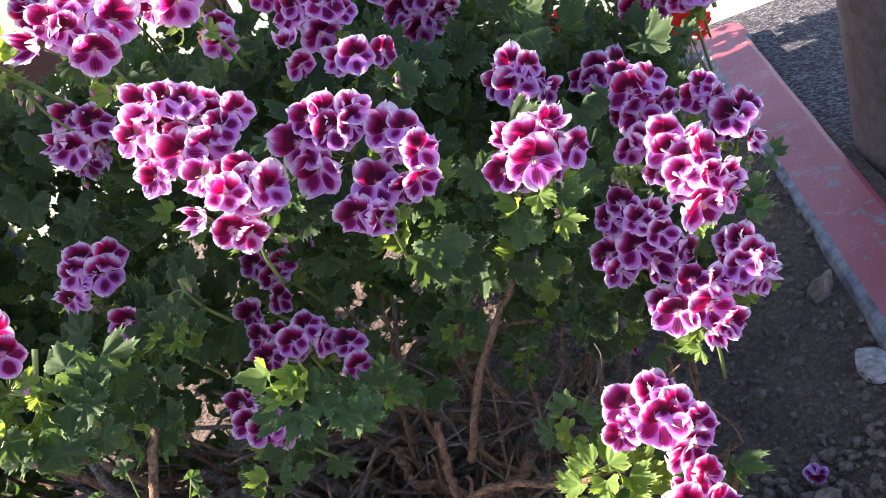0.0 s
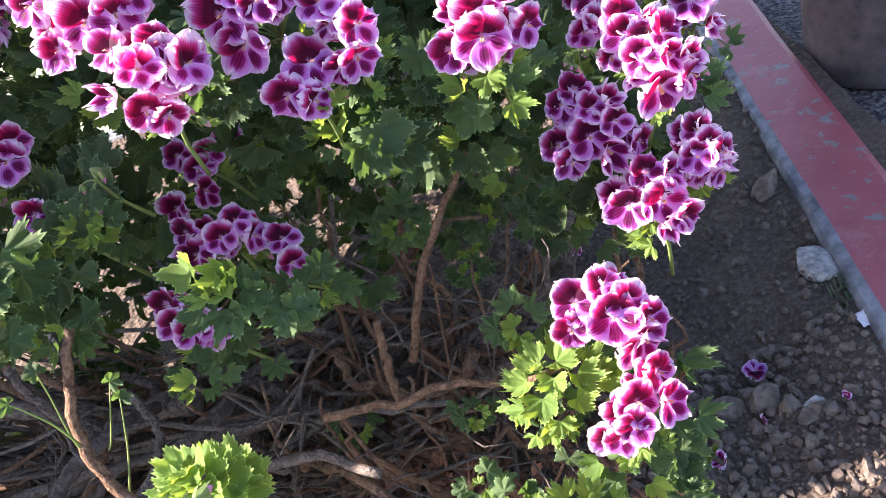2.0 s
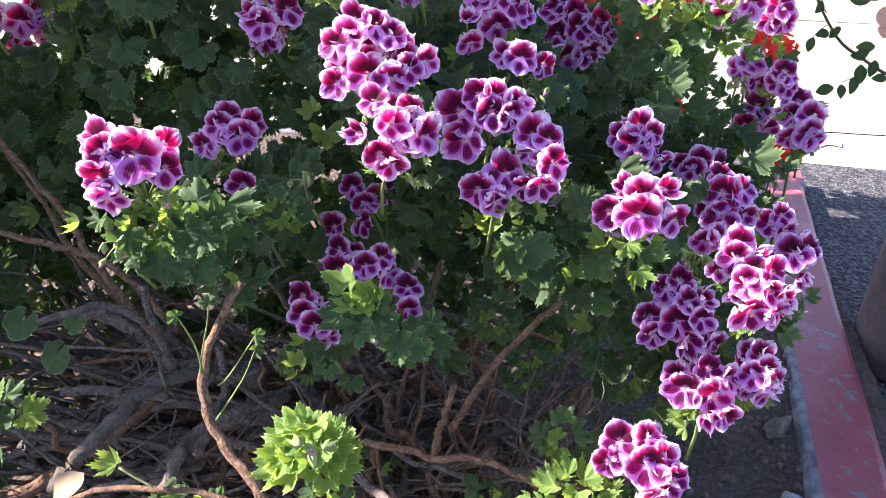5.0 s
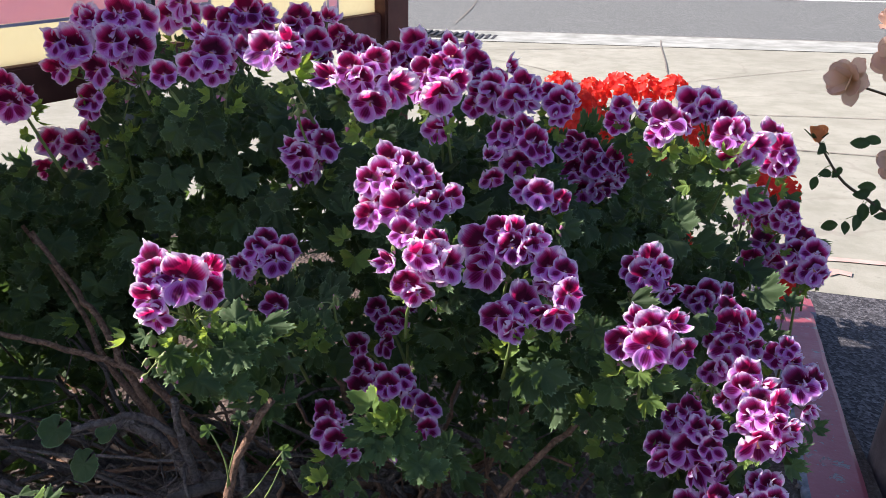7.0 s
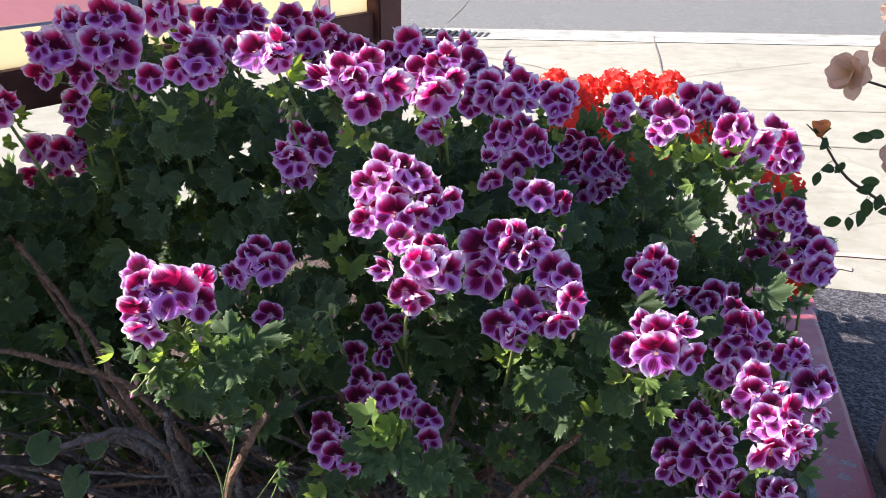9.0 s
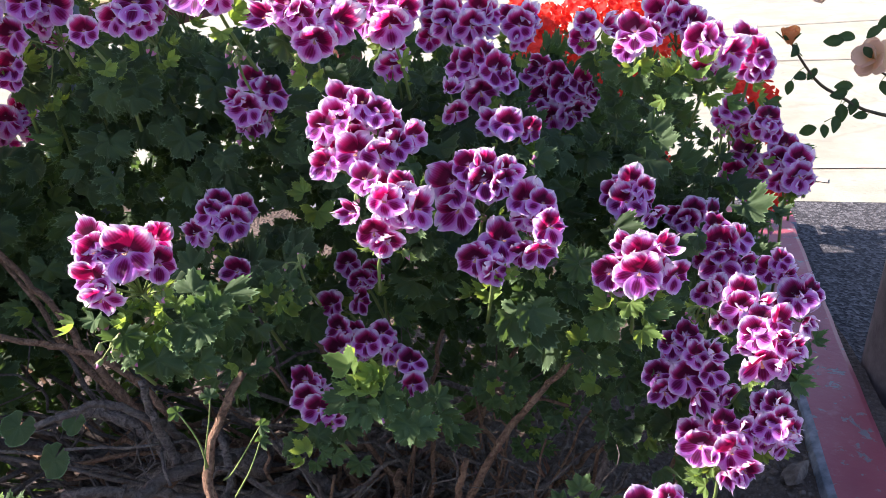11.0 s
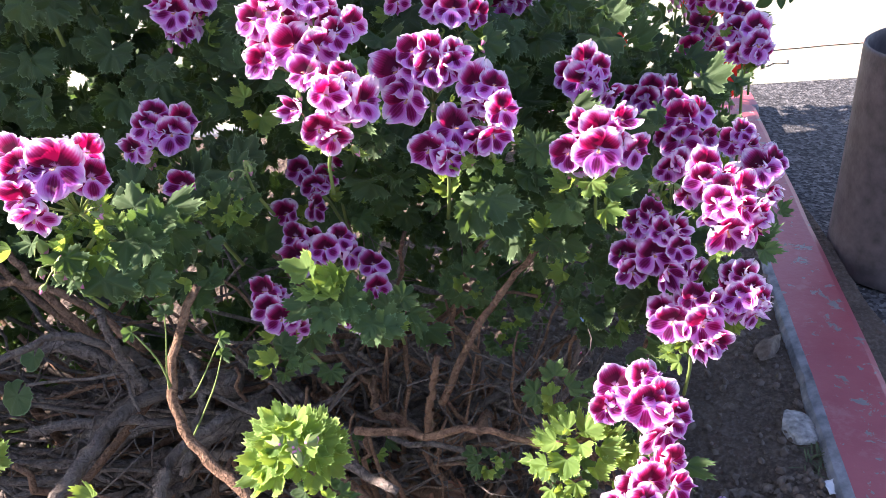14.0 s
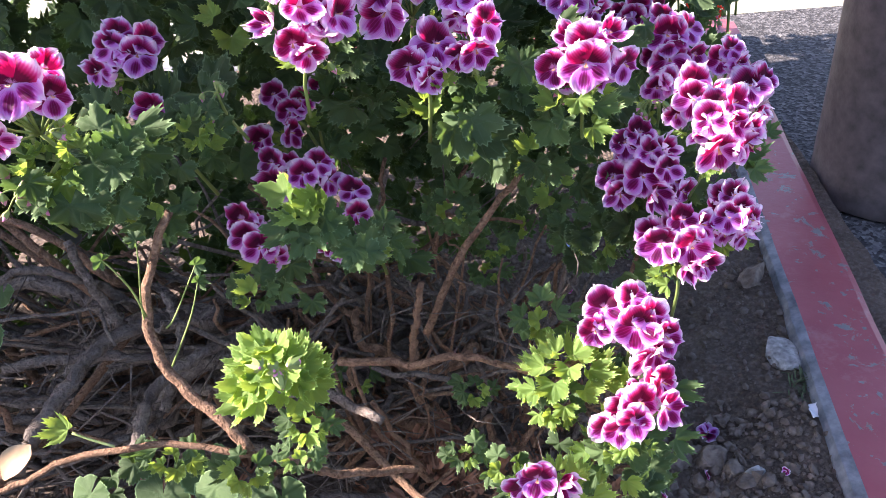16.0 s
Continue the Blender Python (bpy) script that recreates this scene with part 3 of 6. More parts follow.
def floret_mesh(seed, closed=0.0, wilt=0.0):
    """A ruffled regal geranium flower about one unit in radius, facing z, dark petals to +y."""
    r = random.Random(seed)
    V, U, Fc, M = [], [], [], []
    specs = []
    for s in (-1, 1):
        specs.append((0.86 * r.uniform(0.92, 1.08), 0.50 * r.uniform(0.93, 1.1), 0.48 + 0.14 * s + 0.5 * closed + r.uniform(-0.16, 0.16), 0.20 + 0.10 * wilt, math.pi / 2 + s * (0.66 + r.uniform(-0.07, 0.07)), 0, 0.05 * s, r.uniform(-0.34, 0.02), r.uniform(-0.30, 0.14)))
    for a in (-1.12, 0.0, 1.12):
        specs.append((0.96 * r.uniform(0.90, 1.08), 0.48 * r.uniform(0.92, 1.1), 0.12 + 0.7 * closed + r.uniform(-0.2, 0.2), 0.17 + 0.10 * wilt, -math.pi / 2 + a + r.uniform(-0.08, 0.08), 1, -0.05 + 0.03 * abs(a), r.uniform(-0.22, 0.14), r.uniform(-0.28, 0.10)))
    for k, (L, W, tl, rf, ang, mi, lf, cp, bd) in enumerate(specs):
        v, u, f = petal_geo(L * (1 - 0.25 * wilt), W * (1 - 0.3 * wilt), tl, rf, seed * 31 + k, ang, 16, 8, lf, cp, bd + 0.5 * wilt)
        o = len(V)
        V += v
        U += u
        Fc += [tuple(o + i for i in q) for q in f]
        M += [mi] * len(f)
    # stamens
    for k in range(3):
        a = -math.pi / 2 + (k - 1) * 0.5
        tip = Vector((0.10 * math.cos(a), 0.10 * math.sin(a), 0.30))
        v, f = tube_geo([(0, 0, 0.0), tip * 0.6, tip], [0.02, 0.018, 0.03], 4)
        o = len(V)
        V += [tuple(p) for p in v]
        U += [(0.5, 0.1)] * len(v)
        Fc += [tuple(o + i for i in q) for q in f]
        M += [2] * len(f)
    return mesh_of("floret", V, Fc, [PETAL_UP, PETAL_LOW, ANTHER], U, M)


FLORETS = [floret_mesh(s, c) for s, c in ((1, 0.0), (2, 0.1), (3, 0.25), (4, 0.0), (5, 0.45), (6, 0.15), (7, 0.05), (8, 0.3), (9, 0.1), (10, 0.35), (11, 0.0), (12, 0.2))]
WILTED = [floret_mesh(13, 0.7, 1.0), floret_mesh(14, 0.9, 0.8)]


def leaf_geo(seed, lobes=5, rings=(0.30, 0.62, 0.86, 1.0), cup=0.18, fold=0.07, span=140, sinus=0.29, teeth=0.115, vee=0.2, droop=0.1):
    """A pleated, lobed and sharply toothed leaf one unit in radius, stalk at the origin, tip to +y, facing z."""
    r = random.Random(seed)
    per = 10
    na = lobes * per + 1
    span = radians(span)
    amp = [r.uniform(0.90, 1.10) for _ in range(lobes)]
    ph = r.random() * 6
    vs, uv, fs = [(0, 0, 0)], [(0.5, 0.0)], []
    for q in rings:
        for i in range(na):
            f = i / (na - 1)
            th = -span + 2 * span * f
            k = min(i // per, lobes - 1)
            w = i / per - k
            lobe = 1 - abs(2 * w - 1) ** 1.35 if 0 < w < 1 else 0.0
            mid = 1 - 0.24 * (abs(th) / span) ** 2
            tooth = (i % 2) * r.uniform(0.7, 1.3)
            rad = mid * amp[k] * (0.92 - sinus * (1 - lobe) + teeth * (tooth - 0.4))
            rr = rad if q == 1.0 else q * mid * amp[k] * (0.92 - 0.6 * q * sinus * (1 - lobe))
            x, y = rr * math.sin(th), rr * math.cos(th)
            z = cup * rr ** 3 - fold * rr * math.cos(2 * math.pi * w) + vee * abs(x) * (0.6 + 0.4 * rr) - droop * max(0, y) ** 2
            z += 0.12 * rr * rr * math.sin(3 * th + ph) + 0.07 * rr * rr * math.sin(5 * th - ph) + (r.uniform(-0.05, 0.05) if q == 1.0 else 0)
            vs.append((x, y, z))
            uv.append((i / per, q))
    for i in range(na - 1):
        fs.append((0, 1 + i + 1, 1 + i))
    for j in range(len(rings) - 1):
        for i in range(na - 1):
            a = 1 + j * na + i
            fs.append((a, a + 1, a + na + 1, a + na))
    return np.array(vs), np.array(uv), fs


LEAF_SHAPES = ((1, 5, 0.35, 0.10, 138, 0.5), (2, 5, -0.30, 0.10, 150, 0.1), (3, 5, 0.5, 0.11, 128, 0.3), (4, 7, 0.10, 0.08, 150, 0.35), (5, 5, 0.6, 0.12, 120, 0.6), (6, 5, -0.45, 0.09, 140, -0.1))
LEAF_GEOS = [leaf_geo(s, lb, cup=c, fold=1.3 * fo, span=sp, vee=ve, droop=0.25 * (s % 3)) for s, lb, c, fo, sp, ve in LEAF_SHAPES]
MASS_GEOS = [leaf_geo(s, lb, (0.45, 0.78, 1.0), sinus=0.22, cup=c, fold=1.3 * fo, span=sp, vee=ve, droop=0.25 * (s % 3)) for s, lb, c, fo, sp, ve in LEAF_SHAPES]
LEAF_MESHES = [mesh_of("leaf", v, f, [LEAF], u) for v, u, f in LEAF_GEOS]
YOUNG_MESHES = [mesh_of("young_leaf", v, f, [YOUNG_LIT_LEAF], u) for v, u, f in (leaf_geo(21, 5, cup=0.5, fold=0.13, span=124, sinus=0.26, teeth=0.12, vee=0.5), leaf_geo(22, 5, cup=0.2, fold=0.15, span=118, sinus=0.30, teeth=0.13, vee=0.3, droop=0.4), leaf_geo(23, 5, cup=0.7, fold=0.11, span=130, sinus=0.25, teeth=0.12, vee=0.7))]
ROSETTE_MESHES = [mesh_of("young_leaf", v, f, [YOUNG_LIT_LEAF], u) for v, u, f in (leaf_geo(41, 5, cup=0.5, fold=0.09, span=140, sinus=0.20, teeth=0.08, vee=0.3), leaf_geo(42, 5, cup=0.8, fold=0.11, span=132, sinus=0.22, teeth=0.085, vee=0.2, droop=0.3), leaf_geo(43, 5, cup=0.3, fold=0.10, span=146, sinus=0.19, teeth=0.08, vee=0.5))]
BROAD_MESHES = [mesh_of("leaf", v, f, [LEAF], u) for v, u, f in (leaf_geo(31, 7, cup=0.1, fold=0.03, span=164, sinus=0.07, teeth=0.035, vee=0.12), leaf_geo(32, 7, cup=-0.15, fold=0.03, span=168, sinus=0.06, teeth=0.03, vee=0.05))]


def leaf_mass(name, places, mat):
    """Many leaves joined; places: (variant, matrix)."""
    V, U, Fc = [], [], []
    o = 0
    for k, m in places:
        v, u, f = MASS_GEOS[k]
        mm = np.array(m)
        V.append(v @ mm[:3, :3].T + mm[:3, 3])
        U.append(u)
        Fc += [tuple(o + i for i in q) for q in f]
        o += len(v)
    return mesh_of(name, np.concatenate(V), Fc, [mat], np.concatenate(U))


# ---- the geranium bush ----
bush = new("geranium_bush")
tagged(bush, "large regal geranium bush with ruffled purple and pink flowers in soil", "flowering bush")
bush.location = (-0.4, 0.7, 0.0)
BO = Vector(bush.location)


def at_bush(m):
    return Matrix.Translation(-BO) @ m


# florets of each flower head: x, y, z, radius
HEAD_AA = [(-0.865, 0.548, 1.215, 0.0365), (-0.891, 0.538, 1.219, 0.0267), (-0.896, 0.546, 1.176, 0.0267), (-0.850, 0.576, 1.244, 0.0278), (-0.860, 0.571, 1.255, 0.0254)]
HEAD_AB = [(-0.778, 0.571, 1.218, 0.0365), (-0.804, 0.552, 1.224, 0.0337), (-0.832, 0.552, 1.181, 0.0316), (-0.773, 0.585, 1.258, 0.0337), (-0.796, 0.569, 1.266, 0.0299), (-0.813, 0.556, 1.255, 0.0254)]
HEAD_AC = [(-0.852, 0.835, 1.236, 0.0365), (-0.823, 0.850, 1.241, 0.0321)]
HEAD_AD = [(-0.629, 0.528, 1.225, 0.0365), (-0.598, 0.566, 1.228, 0.0254), (-0.663, 0.523, 1.206, 0.0254), (-0.629, 0.530, 1.197, 0.0254), (-0.652, 0.535, 1.249, 0.0254)]
HEAD_AE = [(-0.691, 0.492, 1.194, 0.0254)]
HEAD_AF = [(-0.530, 0.494, 1.243, 0.0340), (-0.501, 0.493, 1.236, 0.0254), (-0.500, 0.500, 1.255, 0.0254)]
HEAD_AG = [(-0.686, 0.795, 1.258, 0.0365), (-0.710, 0.782, 1.241, 0.0302), (-0.657, 0.815, 1.252, 0.0278), (-0.796, 0.769, 1.268, 0.0333)]
HEAD_AH = [(-0.613, 0.975, 1.194, 0.0365), (-0.649, 0.978, 1.234, 0.0364), (-0.658, 0.969, 1.209, 0.0331), (-0.617, 0.988, 1.151, 0.0365), (-0.597, 0.998, 1.233, 0.0331)]
HEAD_AI = [(-0.590, 1.056, 1.194, 0.0340), (-0.559, 1.042, 1.179, 0.0340), (-0.527, 1.050, 1.173, 0.0340), (-0.510, 1.069, 1.158, 0.0286)]
HEAD_AJ = [(-0.436, 0.492, 1.210, 0.0332), (-0.349, 0.510, 1.203, 0.0365), (-0.377, 0.491, 1.183, 0.0332), (-0.406, 0.487, 1.228, 0.0254), (-0.373, 0.502, 1.239, 0.0277), (-0.388, 0.483, 1.214, 0.0254)]
HEAD_AK = [(-0.292, 0.581, 1.187, 0.0365), (-0.314, 0.579, 1.217, 0.0273), (-0.280, 0.602, 1.238, 0.0254), (-0.271, 0.588, 1.207, 0.0254), (-0.327, 0.588, 1.187, 0.0254), (-0.291, 0.581, 1.224, 0.0254)]
HEAD_AL = [(-0.422, 1.026, 1.200, 0.0364), (-0.462, 1.025, 1.172, 0.0331), (-0.390, 1.027, 1.188, 0.0291), (-0.434, 1.022, 1.158, 0.0278), (-0.385, 1.026, 1.169, 0.0365), (-0.355, 1.041, 1.200, 0.0254), (-0.318, 1.063, 1.201, 0.0278)]
HEAD_AM = [(-0.290, 1.001, 1.173, 0.0334), (-0.275, 0.988, 1.148, 0.0321), (-0.245, 0.993, 1.145, 0.0270), (-0.228, 1.013, 1.165, 0.0296), (-0.278, 0.986, 1.120, 0.0321), (-0.289, 0.997, 1.089, 0.0296)]
HEAD_AN = [(-0.199, 0.843, 1.139, 0.0365), (-0.239, 0.854, 1.137, 0.0351), (-0.241, 0.858, 1.159, 0.0293), (-0.186, 0.854, 1.164, 0.0322), (-0.170, 0.867, 1.156, 0.0264)]
HEAD_AO = [(-0.119, 0.893, 1.130, 0.0339), (-0.105, 0.910, 1.145, 0.0254), (-0.117, 0.907, 1.106, 0.0254), (-0.137, 0.909, 1.142, 0.0254)]
HEAD_AP = [(-0.474, 0.588, 1.087, 0.0337), (-0.501, 0.558, 1.071, 0.0306), (-0.504, 0.570, 1.046, 0.0275), (-0.500, 0.585, 1.107, 0.0254), (-0.516, 0.562, 1.083, 0.0254)]
HEAD_AQ = [(-0.176, 0.734, 1.054, 0.0365), (-0.205, 0.742, 1.092, 0.0329), (-0.155, 0.733, 1.089, 0.0329), (-0.167, 0.742, 1.110, 0.0301), (-0.135, 0.747, 1.068, 0.0254), (-0.190, 0.738, 1.101, 0.0274)]
HEAD_AR = [(-0.220, 0.698, 1.063, 0.0254), (-0.213, 0.690, 1.032, 0.0268)]
HEAD_AS = [(-0.129, 0.651, 1.026, 0.0326), (-0.153, 0.667, 1.023, 0.0254), (-0.096, 0.670, 1.010, 0.0254)]
HEAD_AT = [(-0.057, 0.941, 0.956, 0.0365), (-0.020, 0.940, 0.966, 0.0347), (-0.078, 0.942, 0.991, 0.0347), (-0.041, 0.937, 1.008, 0.0328), (-0.010, 0.950, 1.019, 0.0328), (-0.088, 0.958, 1.026, 0.0316), (-0.050, 0.949, 1.032, 0.0316), (0.010, 0.955, 0.997, 0.0290), (-0.079, 0.965, 1.042, 0.0290)]
HEAD_AU = [(-0.323, 0.768, 1.088, 0.0329), (-0.315, 0.775, 1.111, 0.0254)]
HEAD_AV = [(0.026, 0.897, 1.126, 0.0365), (-0.010, 0.892, 1.106, 0.0288), (-0.005, 0.888, 1.134, 0.0276)]
HEAD_AW = [(0.068, 0.787, 1.136, 0.0365), (0.058, 0.800, 1.112, 0.0283), (0.098, 0.803, 1.133, 0.0261)]
HEAD_AX = [(0.132, 0.999, 1.134, 0.0365), (0.157, 0.978, 1.125, 0.0353), (0.185, 0.975, 1.118, 0.0365), (0.160, 0.984, 1.145, 0.0296), (0.214, 0.986, 1.107, 0.0270)]
HEAD_AY = [(0.183, 0.843, 1.110, 0.0365), (0.228, 0.841, 1.095, 0.0365), (0.187, 0.848, 1.068, 0.0254), (0.202, 0.846, 1.123, 0.0297)]
HEAD_AZ = [(0.284, 0.959, 1.094, 0.0351), (0.295, 0.931, 1.075, 0.0351), (0.308, 0.933, 1.048, 0.0294), (0.286, 0.934, 1.050, 0.0294)]
HEAD_BA = [(0.280, 0.993, 0.954, 0.0348), (0.267, 0.995, 0.940, 0.0281), (0.302, 0.991, 0.921, 0.0281)]
HEAD_BB = [(0.335, 0.947, 0.953, 0.0329), (0.326, 0.942, 0.936, 0.0276), (0.343, 0.938, 0.931, 0.0254)]
HEAD_BC = [(0.320, 1.026, 0.861, 0.0365), (0.337, 0.994, 0.829, 0.0365), (0.300, 1.004, 0.827, 0.0316), (0.326, 0.996, 0.802, 0.0344)]
HEAD_BD = [(0.375, 0.958, 0.896, 0.0365), (0.393, 0.929, 0.880, 0.0346), (0.395, 0.920, 0.853, 0.0365), (0.366, 0.932, 0.839, 0.0306), (0.365, 0.939, 0.876, 0.0306), (0.412, 0.926, 0.836, 0.0279)]
HEAD_BE = [(-0.308, 0.392, 1.062, 0.0339), (-0.281, 0.399, 1.058, 0.0313), (-0.332, 0.402, 1.102, 0.0296), (-0.302, 0.413, 1.118, 0.0254), (-0.283, 0.413, 1.107, 0.0254), (-0.351, 0.401, 1.092, 0.0254), (-0.328, 0.414, 1.123, 0.0254), (-0.348, 0.394, 1.047, 0.0254), (-0.261, 0.411, 1.067, 0.0254), (-0.242, 0.427, 1.075, 0.0254)]
HEAD_BF = [(-0.346, 0.425, 1.062, 0.0256), (-0.277, 0.446, 1.085, 0.0254)]
HEAD_BG = [(-0.270, 0.347, 1.016, 0.0356), (-0.234, 0.367, 0.997, 0.0313), (-0.308, 0.350, 0.998, 0.0254), (-0.282, 0.340, 0.977, 0.0262), (-0.268, 0.345, 0.964, 0.0254), (-0.295, 0.371, 1.033, 0.0254), (-0.250, 0.370, 1.025, 0.0254)]
HEAD_BH = [(-0.192, 0.424, 1.012, 0.0365), (-0.183, 0.420, 0.978, 0.0365), (-0.152, 0.415, 1.017, 0.0274), (-0.151, 0.427, 1.037, 0.0254), (-0.123, 0.434, 1.026, 0.0254), (-0.170, 0.425, 1.035, 0.0254), (-0.128, 0.424, 1.012, 0.0254)]
HEAD_BI = [(-0.128, 0.407, 0.939, 0.0365), (-0.160, 0.388, 0.921, 0.0309), (-0.135, 0.382, 0.909, 0.0254)]
HEAD_BJ = [(-0.067, 0.408, 0.960, 0.0294), (-0.099, 0.437, 0.985, 0.0312), (-0.079, 0.404, 0.929, 0.0254), (-0.075, 0.429, 0.983, 0.0254), (-0.100, 0.410, 0.920, 0.0254)]
HEAD_BK = [(-0.525, 0.192, 1.012, 0.0365), (-0.556, 0.182, 1.015, 0.0256), (-0.560, 0.173, 0.987, 0.0272), (-0.565, 0.193, 1.027, 0.0254), (-0.503, 0.212, 0.989, 0.0254), (-0.508, 0.225, 1.012, 0.0254), (-0.555, 0.174, 0.965, 0.0254)]
HEAD_BL = [(-0.506, 0.454, 0.937, 0.0305), (-0.533, 0.447, 0.952, 0.0255), (-0.557, 0.446, 0.922, 0.0254), (-0.498, 0.470, 0.950, 0.0254), (-0.523, 0.458, 0.964, 0.0254)]
HEAD_BM = [(0.058, 0.666, 0.896, 0.0365), (0.044, 0.678, 0.905, 0.0285), (0.064, 0.681, 0.925, 0.0285), (0.086, 0.672, 0.916, 0.0254), (0.101, 0.672, 0.873, 0.0254)]
HEAD_BN = [(0.051, 0.395, 0.905, 0.0365), (0.098, 0.406, 0.897, 0.0281), (0.015, 0.414, 0.894, 0.0281), (0.052, 0.405, 0.928, 0.0317), (0.079, 0.413, 0.933, 0.0272), (0.034, 0.415, 0.929, 0.0254)]
HEAD_BO = [(0.162, 0.795, 0.821, 0.0302), (0.188, 0.783, 0.836, 0.0302), (0.176, 0.781, 0.818, 0.0278), (0.221, 0.797, 0.828, 0.0302)]
HEAD_BP = [(0.209, 0.667, 0.828, 0.0365), (0.241, 0.673, 0.833, 0.0295), (0.210, 0.695, 0.844, 0.0283), (0.213, 0.658, 0.794, 0.0365), (0.251, 0.664, 0.796, 0.0261), (0.192, 0.672, 0.794, 0.0254)]
HEAD_BQ = [(0.175, 0.567, 0.790, 0.0268), (0.191, 0.568, 0.799, 0.0254)]
HEAD_BR = [(0.313, 0.685, 0.791, 0.0254), (0.299, 0.682, 0.775, 0.0269), (0.324, 0.676, 0.769, 0.0269)]
HEAD_BS = [(0.336, 0.650, 0.743, 0.0363), (0.360, 0.659, 0.747, 0.0269), (0.323, 0.657, 0.726, 0.0269), (0.353, 0.645, 0.703, 0.0254)]
HEAD_BT = [(0.218, 0.529, 0.811, 0.0313), (0.214, 0.510, 0.794, 0.0313), (0.196, 0.524, 0.766, 0.0254), (0.245, 0.520, 0.793, 0.0261)]
HEAD_BU = [(0.213, 0.375, 0.789, 0.0340), (0.205, 0.388, 0.822, 0.0283), (0.248, 0.372, 0.794, 0.0293), (0.227, 0.371, 0.826, 0.0254), (0.212, 0.402, 0.836, 0.0283), (0.230, 0.392, 0.840, 0.0254), (0.246, 0.372, 0.815, 0.0254)]
HEAD_BV = [(0.134, 0.438, 0.720, 0.0339), (0.099, 0.455, 0.713, 0.0276), (0.168, 0.440, 0.728, 0.0254), (0.147, 0.453, 0.748, 0.0254), (0.117, 0.472, 0.753, 0.0254), (0.150, 0.430, 0.700, 0.0339), (0.107, 0.444, 0.690, 0.0276), (0.189, 0.434, 0.694, 0.0254), (0.136, 0.477, 0.764, 0.0254), (0.167, 0.456, 0.749, 0.0254)]
HEAD_BW = [(0.154, 0.382, 0.645, 0.0336), (0.189, 0.368, 0.650, 0.0336), (0.186, 0.360, 0.620, 0.0265), (0.143, 0.406, 0.651, 0.0254), (0.182, 0.395, 0.673, 0.0265), (0.208, 0.362, 0.622, 0.0254), (0.206, 0.388, 0.668, 0.0254)]
HEAD_BX = [(0.243, 0.404, 0.642, 0.0254), (0.246, 0.400, 0.670, 0.0272), (0.263, 0.404, 0.679, 0.0254), (0.244, 0.434, 0.681, 0.0254), (0.273, 0.399, 0.664, 0.0254), (0.256, 0.424, 0.686, 0.0254), (0.268, 0.397, 0.640, 0.0254)]
HEAD_BY = [(0.084, 0.187, 0.668, 0.0325), (0.052, 0.220, 0.671, 0.0302), (0.117, 0.184, 0.653, 0.0254), (0.101, 0.197, 0.675, 0.0254), (0.083, 0.218, 0.685, 0.0254), (0.040, 0.207, 0.648, 0.0254), (0.092, 0.171, 0.631, 0.0254), (0.105, 0.174, 0.638, 0.0254)]
HEAD_BZ = [(0.077, 0.117, 0.618, 0.0281), (0.041, 0.114, 0.584, 0.0259), (0.106, 0.142, 0.621, 0.0254), (0.069, 0.103, 0.603, 0.0254), (0.105, 0.115, 0.609, 0.0254), (0.054, 0.104, 0.589, 0.0254)]
HEAD_CA = [(-0.044, 0.029, 0.603, 0.0254), (-0.019, 0.038, 0.586, 0.0254), (-0.058, 0.033, 0.585, 0.0254)]
HEAD_CB = [(-0.339, 0.569, 0.810, 0.0254), (-0.353, 0.555, 0.800, 0.0254), (-0.375, 0.573, 0.819, 0.0254)]
HEAD_CC = [(-0.390, 0.515, 0.777, 0.0277), (-0.351, 0.527, 0.779, 0.0254)]
HEAD_CD = [(-0.314, 0.613, 0.808, 0.0254)]
HEAD_CE = [(-0.356, 0.416, 0.758, 0.0302), (-0.318, 0.414, 0.772, 0.0258), (-0.300, 0.433, 0.777, 0.0254), (-0.360, 0.433, 0.782, 0.0254), (-0.290, 0.433, 0.750, 0.0254)]
HEAD_CF = [(-0.254, 0.406, 0.711, 0.0254), (-0.258, 0.431, 0.731, 0.0254), (-0.291, 0.394, 0.666, 0.0254)]
HEAD_CG = [(-0.369, 0.323, 0.721, 0.0274), (-0.357, 0.335, 0.697, 0.0254), (-0.385, 0.328, 0.734, 0.0254), (-0.392, 0.353, 0.745, 0.0254)]
HEAD_CH = [(-0.960, 0.508, 1.124, 0.0340), (-0.949, 0.524, 1.131, 0.0254), (-0.972, 0.517, 1.148, 0.0283)]
HEAD_CI = [(-1.084, 0.786, 0.984, 0.0365), (-1.045, 0.799, 0.979, 0.0358), (-1.026, 0.828, 0.992, 0.0358), (-1.096, 0.775, 0.928, 0.0289), (-1.018, 0.824, 0.959, 0.0316)]
HEAD_CJ = [(-0.859, 0.573, 1.132, 0.0283), (-0.866, 0.572, 1.111, 0.0254), (-0.820, 0.625, 1.156, 0.0254)]
HEAD_CK = [(-0.490, 0.410, 0.882, 0.0254)]
